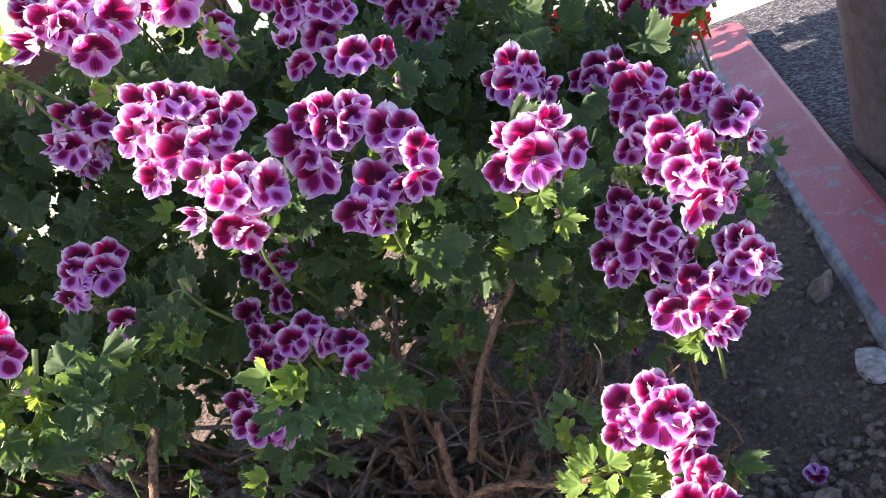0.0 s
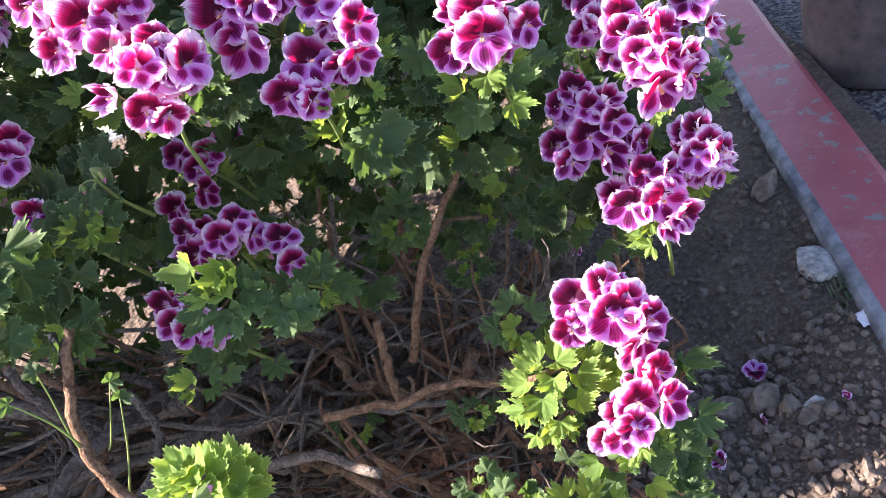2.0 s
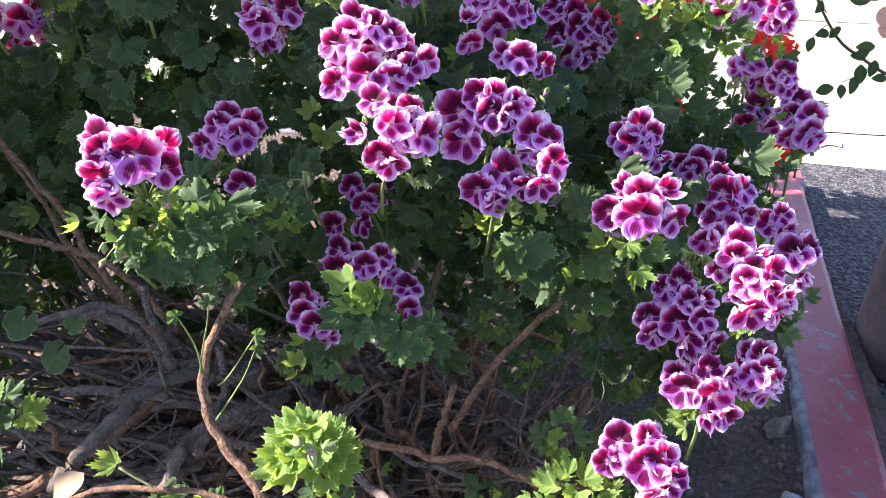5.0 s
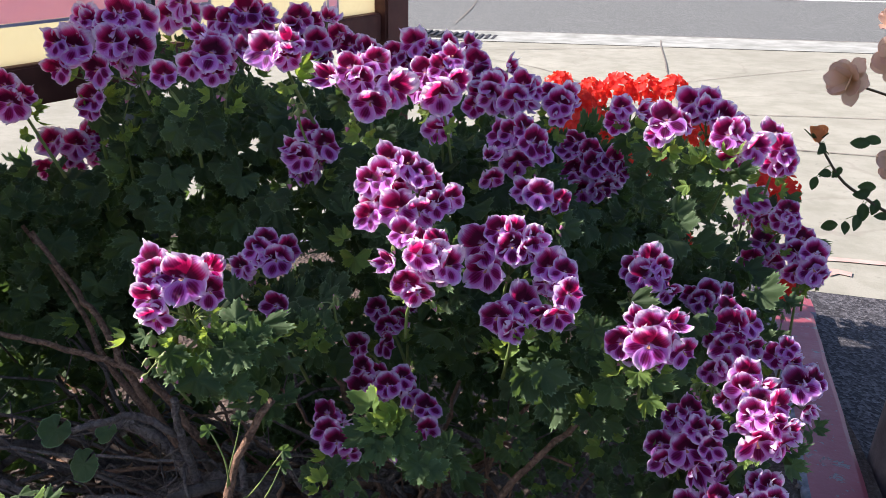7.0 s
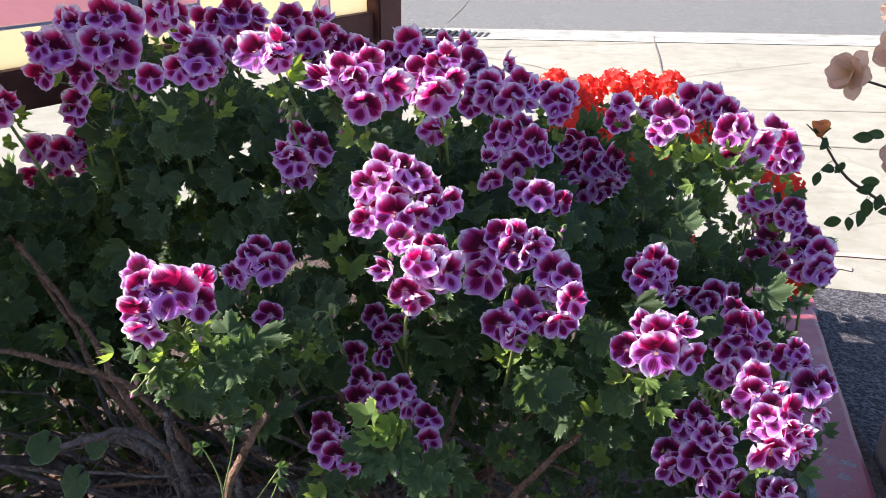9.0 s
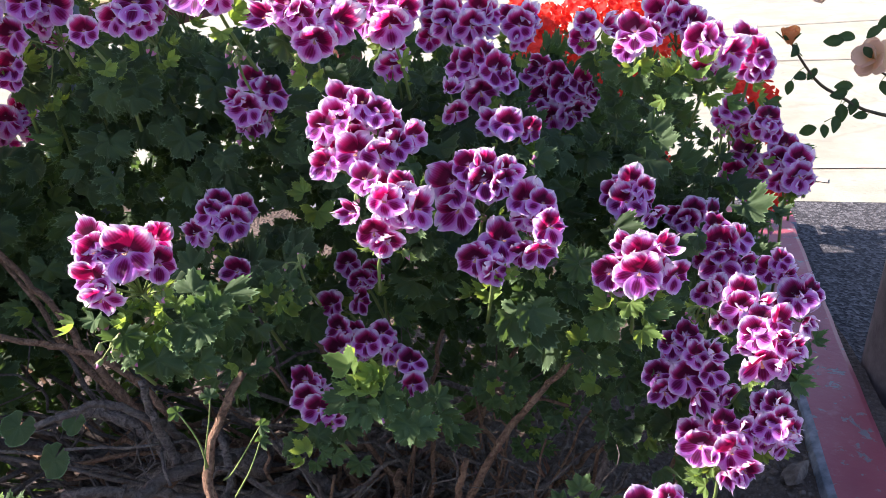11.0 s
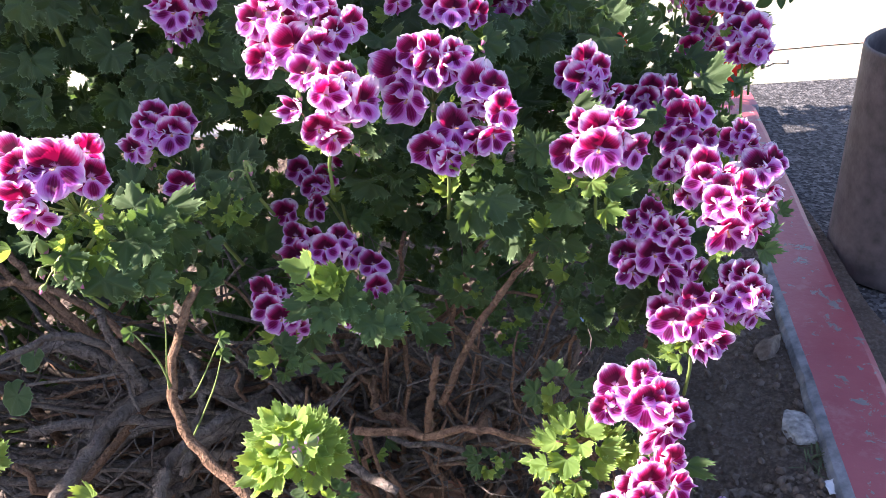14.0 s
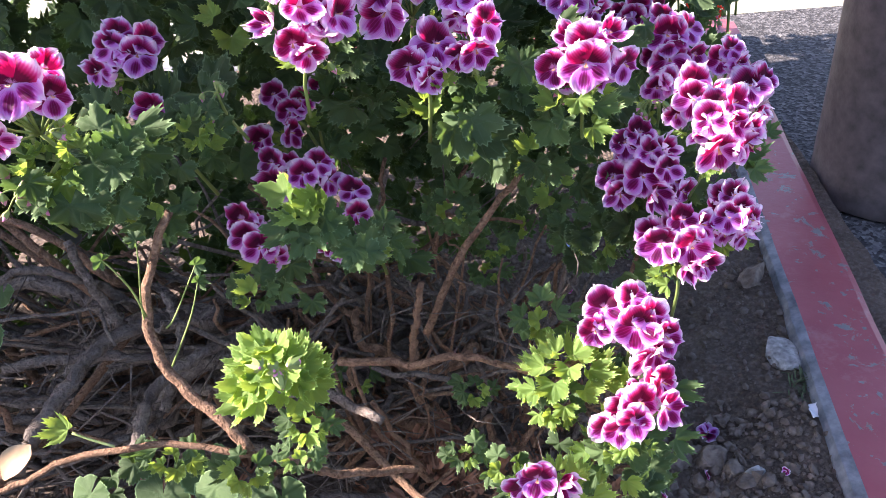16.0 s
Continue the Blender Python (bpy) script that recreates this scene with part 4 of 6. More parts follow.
HEADS = [HEAD_AA, HEAD_AB, HEAD_AC, HEAD_AD, HEAD_AE, HEAD_AF, HEAD_AG, HEAD_AH, HEAD_AI, HEAD_AJ, HEAD_AK, HEAD_AL, HEAD_AM, HEAD_AN, HEAD_AO, HEAD_AP, HEAD_AQ, HEAD_AR, HEAD_AS, HEAD_AT, HEAD_AU, HEAD_AV, HEAD_AW, HEAD_AX, HEAD_AY, HEAD_AZ, HEAD_BA, HEAD_BB, HEAD_BC, HEAD_BD, HEAD_BE, HEAD_BF, HEAD_BG, HEAD_BH, HEAD_BI, HEAD_BJ, HEAD_BK, HEAD_BL, HEAD_BM, HEAD_BN, HEAD_BO, HEAD_BP, HEAD_BQ, HEAD_BR, HEAD_BS, HEAD_BT, HEAD_BU, HEAD_BV, HEAD_BW, HEAD_BX, HEAD_BY, HEAD_BZ, HEAD_CA, HEAD_CB, HEAD_CC, HEAD_CD, HEAD_CE, HEAD_CF, HEAD_CG, HEAD_CH, HEAD_CI, HEAD_CJ, HEAD_CK]
FACE = Vector((-0.06, -0.83, 0.46)).normalized()
TURNED = Vector((0.30, -0.90, 0.32)).normalized()
head_leaves = []


def bud_mesh(seed):
    """A pointed flower bud with its sepals, hanging along -z."""
    r = random.Random(seed)
    V, Fc = tube_geo([(0, 0, 0.1), (0, 0, 0), (0.02, 0, -0.25), (0.03, 0, -0.6), (0.02, 0.02, -0.9), (0, 0.02, -1.15)], [0.08, 0.16, 0.27, 0.30, 0.17, 0.03], 7)
    M = [1 if i >= 21 else 0 for i in range(len(Fc))]
    for k in range(5):
        a = k * 1.257 + r.random() * 0.3
        d = Vector((math.cos(a), math.sin(a), 0))
        e = Vector((-d.y, d.x, 0))
        o = len(V)
        V += [d * 0.12 - e * 0.12, d * 0.12 + e * 0.12, d * 0.36 + e * 0.11 + Vector((0, 0, -0.35)), d * 0.36 - e * 0.11 + Vector((0, 0, -0.35)), d * r.uniform(0.4, 0.6) + Vector((0, 0, -0.85))]
        Fc += [(o, o + 1, o + 2, o + 3), (o + 3, o + 2, o + 4)]
        M += [0, 0]
    return mesh_of("bud", V, Fc, [GREEN_STEM, BUD_TIP], face_mats=M)


BUD_TIP = simple("pink_bud_tip", (0.35, 0.06, 0.18), (0.60, 0.30, 0.45), 60, 0.6, bump=0)
BUDS = [bud_mesh(s) for s in (1, 2, 3)]


def add_buds(parent, origin, count, rg, spread=0.022):
    """Small hanging buds on thin stalks round origin, in the parent's space."""
    for i in range(count):
        a = rg.random() * 6.28
        tip = origin + Vector((spread * math.cos(a), spread * math.sin(a) * 0.8 - 0.006, rg.uniform(-0.018, 0.014)))
        me = tube([origin, (origin + tip) / 2 + Vector((0, 0, 0.003)), tip], 0.0011, 0.0009, GREEN_STEM, 4, 4)
        part("bud_stalk", me, parent)
        part("bud", BUDS[rg.randrange(3)], parent, Matrix.Translation(tip) @ Euler((rg.uniform(-0.7, 0.7), rg.uniform(-0.7, 0.7), 0)).to_matrix().to_4x4() @ Matrix.Scale(rg.uniform(0.010, 0.015), 4), "pale green and pink flower bud")


def build_head(k, florets):
    rg = random.Random(900 + k)
    n = len(florets)
    c = sum((Vector(f[:3]) for f in florets), Vector()) / n
    r = max(0.022, max((Vector(f[:3]) - c).length for f in florets))
    c = c - FACE * 0.55 * r
    hub = c - FACE * 0.3 * r - Vector((0, 0, 0.9 * r))
    head = new("flower_head")
    head.parent = bush
    head.matrix_basis = at_bush(Matrix.Translation(hub))
    spots = [(Vector(f[:3]), f[3]) for f in florets]
    # fuller behind: a few more florets in the depth of the head
    for i in range((4 * n) // 5 if n > 3 else 0):
        a, b = rg.sample(spots[:n], 2)
        spots.append((a[0].lerp(b[0], rg.uniform(0.3, 0.7)) - FACE * rg.uniform(0.016, 0.026), 0.95 * a[1]))
    V, Fc = [], []

    def add(ctrl, r0, r1, sides=5, steps=4):
        pts = curve_points(ctrl, steps)
        v, f = tube_geo([p - hub for p in pts], [r0 + (r1 - r0) * i / steps for i in range(steps + 1)], sides)
        o = len(V)
        V.extend(v)
        Fc.extend(tuple(o + i for i in q) for q in f)

    for i, (p, size) in enumerate(spots):
        d = (p - c).normalized()
        nrm = (d * 0.80 + TURNED * 0.85 + Vector((rg.uniform(-0.32, 0.32), rg.uniform(-0.2, 0.2), rg.uniform(-0.3, 0.3)))).normalized()
        m = Matrix.Translation(p - hub) @ frame_for(nrm, spin=rg.uniform(-0.35, 0.35) - 0.25 * d.x) @ Matrix.Scale(size, 4)
        part("floret", WILTED[i % 2] if rg.random() < 0.06 else FLORETS[rg.randrange(12)], head, m)
        add([hub, hub * 0.45 + p * 0.55 + d * 0.006, p - nrm * 0.004], 0.0012, 0.0016, 4, 3)
    root = hub + Vector((rg.uniform(-0.03, 0.03), 0.05 + rg.uniform(0, 0.04), -0.10 - rg.uniform(0, 0.06)))
    add([root, (root + hub) / 2 + Vector((rg.uniform(-0.01, 0.01), 0, 0.01)), hub], 0.003, 0.0022, 6, 5)
    part("stalk", mesh_of("stalk", V, Fc, [GREEN_STEM]), head, label="pale green flower stalk")
    for i in range(4):
        a = rg.random() * 6.28
        q = Vector((0.022 * math.cos(a), -0.006 + 0.018 * math.sin(a), rg.uniform(-0.035, 0.012)))
        nn = Vector((math.cos(a), math.sin(a) - 0.5, 0.6)) + Vector([rg.uniform(-0.4, 0.4) for _ in range(3)])
        part("young_leaf", YOUNG_MESHES[rg.randrange(3)], head, Matrix.Translation(q) @ frame_for(nn, Vector((math.cos(a), math.sin(a) - 0.4, 0.3)), rg.uniform(-0.5, 0.5)) @ Matrix.Scale(rg.uniform(0.012, 0.021), 4), "pale green young leaf")
    if n > 4:
        add_buds(head, Vector((rg.uniform(-0.02, 0.02), -0.012, 0.004)), 3, rg)
    # leaves below the head
    for i in range(rg.randint(6, 9)):
        a = rg.random() * 6.28
        q = hub + Vector((0.022 + 0.050 * math.cos(a), 0.050 + 0.035 * math.sin(a), -rg.uniform(0.02, 0.11)))
        nn = Vector((0.08 + 0.5 * math.cos(a), -0.65 + 0.4 * math.sin(a), 0.50)) + Vector([rg.uniform(-0.3, 0.3) for _ in range(3)])
        head_leaves.append((rg.randrange(6), Matrix.Translation(q) @ frame_for(nn, Vector((math.cos(a), math.sin(a) - 0.6, -0.5)), rg.uniform(-0.5, 0.5)) @ Matrix.Scale(rg.uniform(0.022, 0.039), 4)))


for k, florets in enumerate(HEADS):
    build_head(k, florets)

for i, p in enumerate([(-0.565, 0.2, 0.89), (0.155, 0.50, 0.80), (0.30, 0.53, 0.73), (0.42, 1.0, 0.80), (-0.40, 0.40, 0.90), (0.24, 0.86, 0.96), (0.36, 0.95, 0.76), (-0.10, 0.65, 0.97), (-0.50, 0.53, 1.16)]):
    cluster = new("bud_cluster")
    cluster.parent = bush
    cluster.matrix_basis = at_bush(Matrix.Translation(p))
    rg = random.Random(60 + i)
    part("stalk", tube([(0.01, 0.05, -0.09), (0.0, 0.02, -0.04), (0, 0, 0)], 0.0024, 0.0018, GREEN_STEM, 6, 5), cluster, label="pale green stalk")
    add_buds(cluster, Vector((0, 0, 0)), 6, rg, 0.017)

# foliage clumps: centre, radii, count; some are added only to block the sun
CLUMPS_A = [
    ((-0.95, 0.85, 0.84), (0.30, 0.26, 0.24), 300), ((-0.62, 0.75, 0.95), (0.28, 0.22, 0.20), 260), ((-0.30, 0.75, 0.87), (0.28, 0.26, 0.20), 150),
    ((0.02, 0.78, 0.80), (0.28, 0.26, 0.22), 150), ((0.20, 0.88, 0.74), (0.20, 0.20, 0.18), 110), ((-0.45, 0.44, 0.80), (0.20, 0.12, 0.11), 90),
    ((-0.22, 0.46, 0.82), (0.18, 0.09, 0.11), 70), ((0.02, 0.54, 0.74), (0.16, 0.11, 0.11), 70),
]
CLUMPS_B = [
    ((0.17, 0.53, 0.60), (0.12, 0.09, 0.08), 45), ((0.03, 0.24, 0.52), (0.09, 0.09, 0.08), 45), 
    ((-0.35, 1.25, 0.75), (0.75, 0.30, 0.30), 180),
    ((-0.02, 0.62, 0.48), (0.18, 0.12, 0.13), 26), ((-1.40, 0.95, 0.70), (0.35, 0.35, 0.35), 150), ((-0.61, 0.20, 0.46), (0.08, 0.06, 0.04), 9),
]
CLUMPS_E = [
    # first clump: unseen, added on the left to shade the lower heads
    ((-1.20, 0.42, 1.10), (0.18, 0.26, 0.42), 460), ((-1.22, 0.36, 0.62), (0.20, 0.20, 0.25), 120),
    ((0.12, 1.04, 0.74), (0.26, 0.08, 0.19), 150),
    ((-1.22, 0.8, 0.51), (0.20, 0.10, 0.13), 130),
    ((-1.1, 0.85, 0.56), (0.20, 0.10, 0.13), 130),
    ((-1.32, 0.95, 0.65), (0.20, 0.10, 0.13), 130),

    ((-1.20, 0.95, 0.66), (0.24, 0.12, 0.20), 260),
    # the last two low clumps are added to keep sun off the soil
    ((-0.55, 1.50, 0.45), (1.05, 0.14, 0.50), 480), ((-0.90, 0.98, 0.30), (0.45, 0.12, 0.32), 330), ((-0.30, 1.15, 0.30), (0.50, 0.15, 0.30), 320), ((0.02, 0.32, 0.26), (0.10, 0.09, 0.12), 70), ((0.06, 0.22, 0.30), (0.10, 0.08, 0.12), 60),
]
CLUMPS_D = [
    # clumps beyond x -1.5 are added out of view as sun blockers
    ((-1.62, 0.75, 0.60), (0.25, 0.55, 0.55), 330), ((-1.02, 1.0, 1.02), (0.26, 0.20, 0.14), 130), ((-0.25, 1.05, 0.85), (0.50, 0.12, 0.22), 220),
    ((-0.40, 0.92, 0.50), (0.62, 0.08, 0.32), 160), ((-1.15, 0.62, 0.82), (0.24, 0.18, 0.22), 170), ((-1.35, 1.05, 0.95), (0.30, 0.25, 0.22), 150),
    ((0.20, 0.95, 0.50), (0.22, 0.20, 0.25), 130), ((-0.60, 1.35, 0.70), (0.7, 0.25, 0.35), 240), ((-1.30, 0.60, 0.30), (0.30, 0.30, 0.25), 110), ((-1.55, 0.85, 0.22), (0.35, 0.40, 0.24), 260),
]
CLUMPS_C = [
    ((-0.70, 1.10, 0.45), (0.75, 0.16, 0.40), 330), ((0.05, 1.10, 0.45), (0.35, 0.16, 0.35), 160), ((-1.25, 0.75, 0.45), (0.22, 0.25, 0.35), 170),
    ((-0.68, 0.05, 0.72), (0.06, 0.05, 0.05), 14), ((-0.25, 0.10, 0.64), (0.05, 0.04, 0.04), 10),
    ((-0.12, 0.56, 0.70), (0.10, 0.05, 0.07), 26), ((0.07, 0.50, 0.56), (0.08, 0.05, 0.08), 26), ((-0.36, 0.36, 0.64), (0.07, 0.05, 0.06), 16),
]


def thinned(p):
    """The open corner before the sign's rail, where the bush stays low."""
    return p.x < -0.49 - 0.617 * p.y and p.z > 1.175 - 0.327 * p.y + 0.10 * noise.noise(p * 8)


def beyond_edge(p):
    out = 0.235 if p.z > 0.70 else 0.165
    return p.x > out + 0.12 * p.y and p.y > 0.30 and p.z < 0.86 and noise.noise(p * 9) < 0.35


def gap(p):
    """Loose, see-through places: the sign side of the bush, and its woody underside."""
    if p.x < -0.5 and p.y > 0.58 and p.z > 0.70:
        return noise.noise(p * 13) < -0.28
    if -0.42 < p.x < 0.10 and p.y < 0.95 and p.z < 0.80:
        return noise.noise(p * 11 + Vector((3, 0, 0))) < 0.18 + 0.8 * (0.62 - p.z)
    if 0.02 < p.x < 0.34 and 0.62 < p.y < 1.10 and p.z > 0.80:
        return noise.noise(p * 10) < 0.15
    # the kerb side stays clear below the outer flowers
    if beyond_edge(p):
        return True
    # bare wood before the sign
    return -1.15 < p.x < -0.62 and p.y < 0.62 and 0.40 < p.z < 0.95 + 0.4 * (0.5 - p.y)


fill = []
for ci, (c, rad, n) in enumerate(CLUMPS_A + CLUMPS_B + CLUMPS_C + CLUMPS_D + CLUMPS_E):
    rg = random.Random(300 + ci)
    c = Vector(c)
    for i in range(int(0.95 * n)):
        d = Vector([rg.gauss(0, 1) for _ in range(3)]).normalized()
        if d.z < -0.5:
            d.z *= -1
        q = rg.uniform(0.62, 1.05)
        p = c + Vector((d.x * rad[0], d.y * rad[1], d.z * rad[2])) * q
        if (thinned(p) and p.y > 0.55) or gap(p):
            continue
        nn = d * 0.7 + Vector((0.05, -0.60, 0.50)) + Vector([rg.uniform(-0.45, 0.45) for _ in range(3)])
        up = Vector((d.x, d.y, -0.6)) + Vector([rg.uniform(-0.3, 0.3) for _ in range(3)])
        fill.append((rg.randrange(6), Matrix.Translation(p) @ frame_for(nn, up, rg.uniform(-0.6, 0.6)) @ Matrix.Scale(rg.uniform(0.022, 0.046) * (0.75 if n < 35 else 1.0), 4)))
# young shoots, sunlight partly put into their lighter green: centre, radius, leaves, leaf size
SHOOTS = [
    ((-0.290, 0.035, 0.757), 0.043, 34, 0.023), ((0.005, 0.20, 0.565), 0.060, 22, 0.026), ((-0.01, 0.06, 0.52), 0.055, 16, 0.024),
    ((-0.585, 0.215, 0.905), 0.040, 6, 0.022), ((0.04, 0.41, 0.83), 0.045, 12, 0.028), ((0.17, 0.82, 1.03), 0.060, 14, 0.028), ((-0.15, 0.50, 0.80), 0.035, 9, 0.026),
    ((-0.67, 0.05, 0.73), 0.045, 12, 0.028), ((0.05, 0.15, 0.48), 0.05, 14, 0.026),
]
for ci, (c, rad, n, size) in enumerate(SHOOTS):
    rg = random.Random(700 + ci + (ci > 0))
    for i in range(n):
        a, h = i * 2.39996, math.sqrt((i + 0.5) / n)
        d = Vector((h * math.cos(a), h * math.sin(a) * 0.8, 0.9 - 1.1 * h * h))
        p = Vector(c) + d * rad
        nn = Vector((-0.10, -0.45, 0.55)) + d * (1.5 if ci == 0 else 1.1) + Vector([rg.uniform(-0.35, 0.35) for _ in range(3)])
        m = Matrix.Translation(p) @ frame_for(nn, Vector((d.x, d.y - 0.2, -0.4)), rg.uniform(-0.4, 0.4)) @ Matrix.Scale(size * rg.uniform(0.65, 1.1), 4)
        if (ci in (3, 7) and i % 4) or (ci > 2 and i % 2):
            part("leaf", LEAF_MESHES[rg.randrange(6)], bush, at_bush(m))
        else:
            part("young_leaf", (ROSETTE_MESHES if ci < 1 else YOUNG_MESHES)[rg.randrange(3)], bush, at_bush(m), "young leaf in a lighter, sunlit green")
# leafy sprays that reach out of the bush: centre, leaves, leaf size, young
SPRAYS = [
    ((-0.129, 0.500, 0.647), 12, 0.024, 0), ((-0.085, 0.560, 0.755), 8, 0.030, 0), ((-0.009, 0.490, 0.746), 8, 0.034, 0), ((-0.233, 0.360, 0.696), 10, 0.025, 0),
    ((-0.070, 0.600, 0.511), 10, 0.019, 0), ((-0.029, 0.640, 0.518), 8, 0.018, 0), ((-0.427, 0.370, 0.865), 12, 0.021, 1), ((-0.458, 0.260, 0.824), 8, 0.024, 0),
    ((-0.371, 0.270, 0.694), 8, 0.021, 0), ((-0.474, 0.130, 0.553), 10, 0.021, 1), ((-0.378, 0.100, 0.556), 8, 0.019, 1), ((-0.279, 0.060, 0.669), 12, 0.016, 1),
    ((-0.080, 0.600, 0.459), 9, 0.018, 0), ((0.087, 0.500, 0.576), 10, 0.030, 0), ((0.031, 0.520, 0.669), 8, 0.032, 0),
    ((-0.410, 0.550, 0.945), 6, 0.036, 0), ((-0.310, 0.420, 0.395), 5, 0.024, 0), ((-0.112, 0.320, 0.454), 9, 0.018, 0), ((-0.128, 0.240, 0.415), 9, 0.018, 0), ((-0.072, 0.140, 0.491), 8, 0.020, 0), ((-0.310, 0.100, 0.579), 8, 0.017, 0), ((-0.015, 0.300, 0.598), 8, 0.024, 0), ((-0.007, 0.200, 0.533), 8, 0.022, 0),  ((-0.946, 0.620, 0.701), 8, 0.030, 0),
]
for ci, (c, n, size, young) in enumerate(SPRAYS):
    rg = random.Random(1700 + ci)
    for i in range(n):
        a, h = i * 2.39996 + ci, math.sqrt((i + 0.4) / n)
        d = Vector((h * math.cos(a), -0.5 + 0.6 * h, 0.8 * h * math.sin(a)))
        p = Vector(c) + d * size * 1.7
        nn = Vector((0.05 + 0.5 * math.cos(a) * h, -0.75, 0.55 + 0.35 * math.sin(a) * h)) + Vector([rg.uniform(-0.3, 0.3) for _ in range(3)])
        m = Matrix.Translation(p) @ frame_for(nn, Vector((math.cos(a), -0.2, math.sin(a) - 0.2)), rg.uniform(-0.4, 0.4)) @ Matrix.Scale(size * rg.uniform(0.7, 1.1), 4)
        if i < 2 or young and i < n // 2:
            part("young_leaf", YOUNG_MESHES[rg.randrange(3)], bush, at_bush(m @ Matrix.Scale(0.8, 4)), "fresh green young leaf")
        else:
            part("leaf", LEAF_MESHES[rg.randrange(6)], bush, at_bush(m))
# the upright tip before the middle flowers: across, up, size, lean, young; its top leaves reach the sun and take the
# lighter, sunlit green
TIP, TIP_X, TIP_Z = Vector((-0.285, 0.285, 0.815)), Vector((0.997, 0.043, -0.069)), Vector((0.04, 0.486, 0.873))
for i, (u, v, size, lean, young) in enumerate([
        (-0.028, 0.014, 0.031, -0.35, 2), (-0.008, -0.012, 0.022, -0.1, 1), (0.010, -0.002, 0.022, 0.2, 1), (0.024, -0.006, 0.023, 0.5, 1), (0.003, -0.022, 0.020, 0.0, 1), (-0.018, -0.020, 0.018, -0.5, 1),
        (-0.044, -0.040, 0.030, -1.5, 0), (-0.026, -0.050, 0.026, -2.0, 0), (0.000, -0.064, 0.032, 2.9, 0), (0.032, -0.022, 0.028, 1.1, 0), (0.036, -0.044, 0.026, 1.9, 0),
        (0.056, -0.055, 0.030, 0.6, 0), (0.080, -0.062, 0.028, 1.2, 0), (0.066, -0.090, 0.031, 2.8, 0), (0.046, -0.078, 0.026, -2.6, 0)]):
    rg = random.Random(1400 + i)
    out = TIP_X * math.sin(lean) + TIP_Z * math.cos(lean)
    p = TIP + TIP_X * u + TIP_Z * v - out * size * 0.5 + FACE * (0.012 if young else 0.002)
    nn = FACE + (Vector((-0.70, 0.0, 0.35)) if young == 2 else Vector((rg.uniform(-1.2, 0.0), 0, 0.3)) if young else out * 0.35 + Vector((rg.uniform(-0.2, 0.2), 0, 0.2)))
    m = at_bush(Matrix.Translation(p) @ frame_for(nn, out) @ Matrix.Scale(size, 4))
    if young:
        part("young_leaf", ROSETTE_MESHES[2] if young == 2 else YOUNG_MESHES[i % 3], bush, m, "young leaf in a lighter, sunlit green")
    else:
        part("leaf", LEAF_MESHES[i % 6], bush, m)
# the fan of large leaves below the outermost flower head: across, up, size, lean
FAN = Vector((-0.537, 0.236, 0.898))
for i, (u, v, size, lean) in enumerate([(-0.026, -0.030, 0.036, -2.4), (0.013, -0.026, 0.034, 2.9), (0.018, -0.055, 0.040, 3.0), (0.038, -0.046, 0.032, 2.3), (0.053, -0.006, 0.038, 2.2), (0.075, 0.000, 0.034, 1.4), (0.055, 0.046, 0.032, 0.9), (-0.008, 0.034, 0.028, -0.5), (0.080, 0.025, 0.032, 0.9), (-0.032, 0.012, 0.020, -1.3), (0.028, 0.026, 0.022, 0.4), (0.070, -0.050, 0.026, 2.4)]):
    rg = random.Random(1500 + i)
    out = TIP_X * math.sin(lean) + TIP_Z * math.cos(lean)
    p = FAN + TIP_X * u + TIP_Z * v - out * size * 0.35 + FACE * (0.010 if i < 6 else 0.0)
    nn = FACE + out * rg.uniform(0.15, 0.45) + Vector((rg.uniform(-0.25, 0.25), 0, 0.1))
    m = at_bush(Matrix.Translation(p) @ frame_for(nn, out) @ Matrix.Scale(size, 4))
    # three leaves get the lighter green to look half sunlit
    if i in (1, 9, 10):
        part("young_leaf", YOUNG_MESHES[i % 3], bush, m, "fresh green young leaf")
    else:
        part("leaf", LEAF_MESHES[(0, 3, 1, 5)[i % 4]], bush, m)
# broad clear leaves at the front
for i, (x, y, z, size) in enumerate([(0.013, 0.420, 0.793, 0.038), (-0.022, 0.460, 0.860, 0.034), (0.100, 0.450, 0.817, 0.028)]):
    r = random.Random(90 + i)
    m = Matrix.Translation((x, y + 0.01, z + 0.5 * size)) @ frame_for((r.uniform(0, 0.3), -0.8, 0.6), Vector((r.uniform(-0.5, 0.5), 0.0, -0.8))) @ Matrix.Scale(size, 4)
    part("leaf", LEAF_MESHES[(0, 3, 1)[i % 3]], bush, at_bush(m))
# the flowers stand clear of the leaves
FL = np.array([f[:3] for h in HEADS for f in h])
FR = np.array([f[3] for h in HEADS for f in h])
FN = np.array(FACE)
FS = np.array(SUN_FROM)


def clear_of_flowers(p):
    v = np.array(p) - FL
    a = v @ FN
    side = np.linalg.norm(v - a[:, None] * FN, axis=1)
    if np.any((a > -0.012) & (a < 0.40) & (side < 1.1 * FR + 0.006)):
        return False
    # and reach out into the sun
    a = v @ FS
    side = np.linalg.norm(v - a[:, None] * FS, axis=1)
    if np.any((a > 0.0) & (a < 0.11) & (side < FR + 0.008)):
        return False
    # the long stalks of the low outer head stay in view
    return not (-0.62 < p.x < -0.49 and p.y < 0.33 and 0.875 < p.z < 0.97)


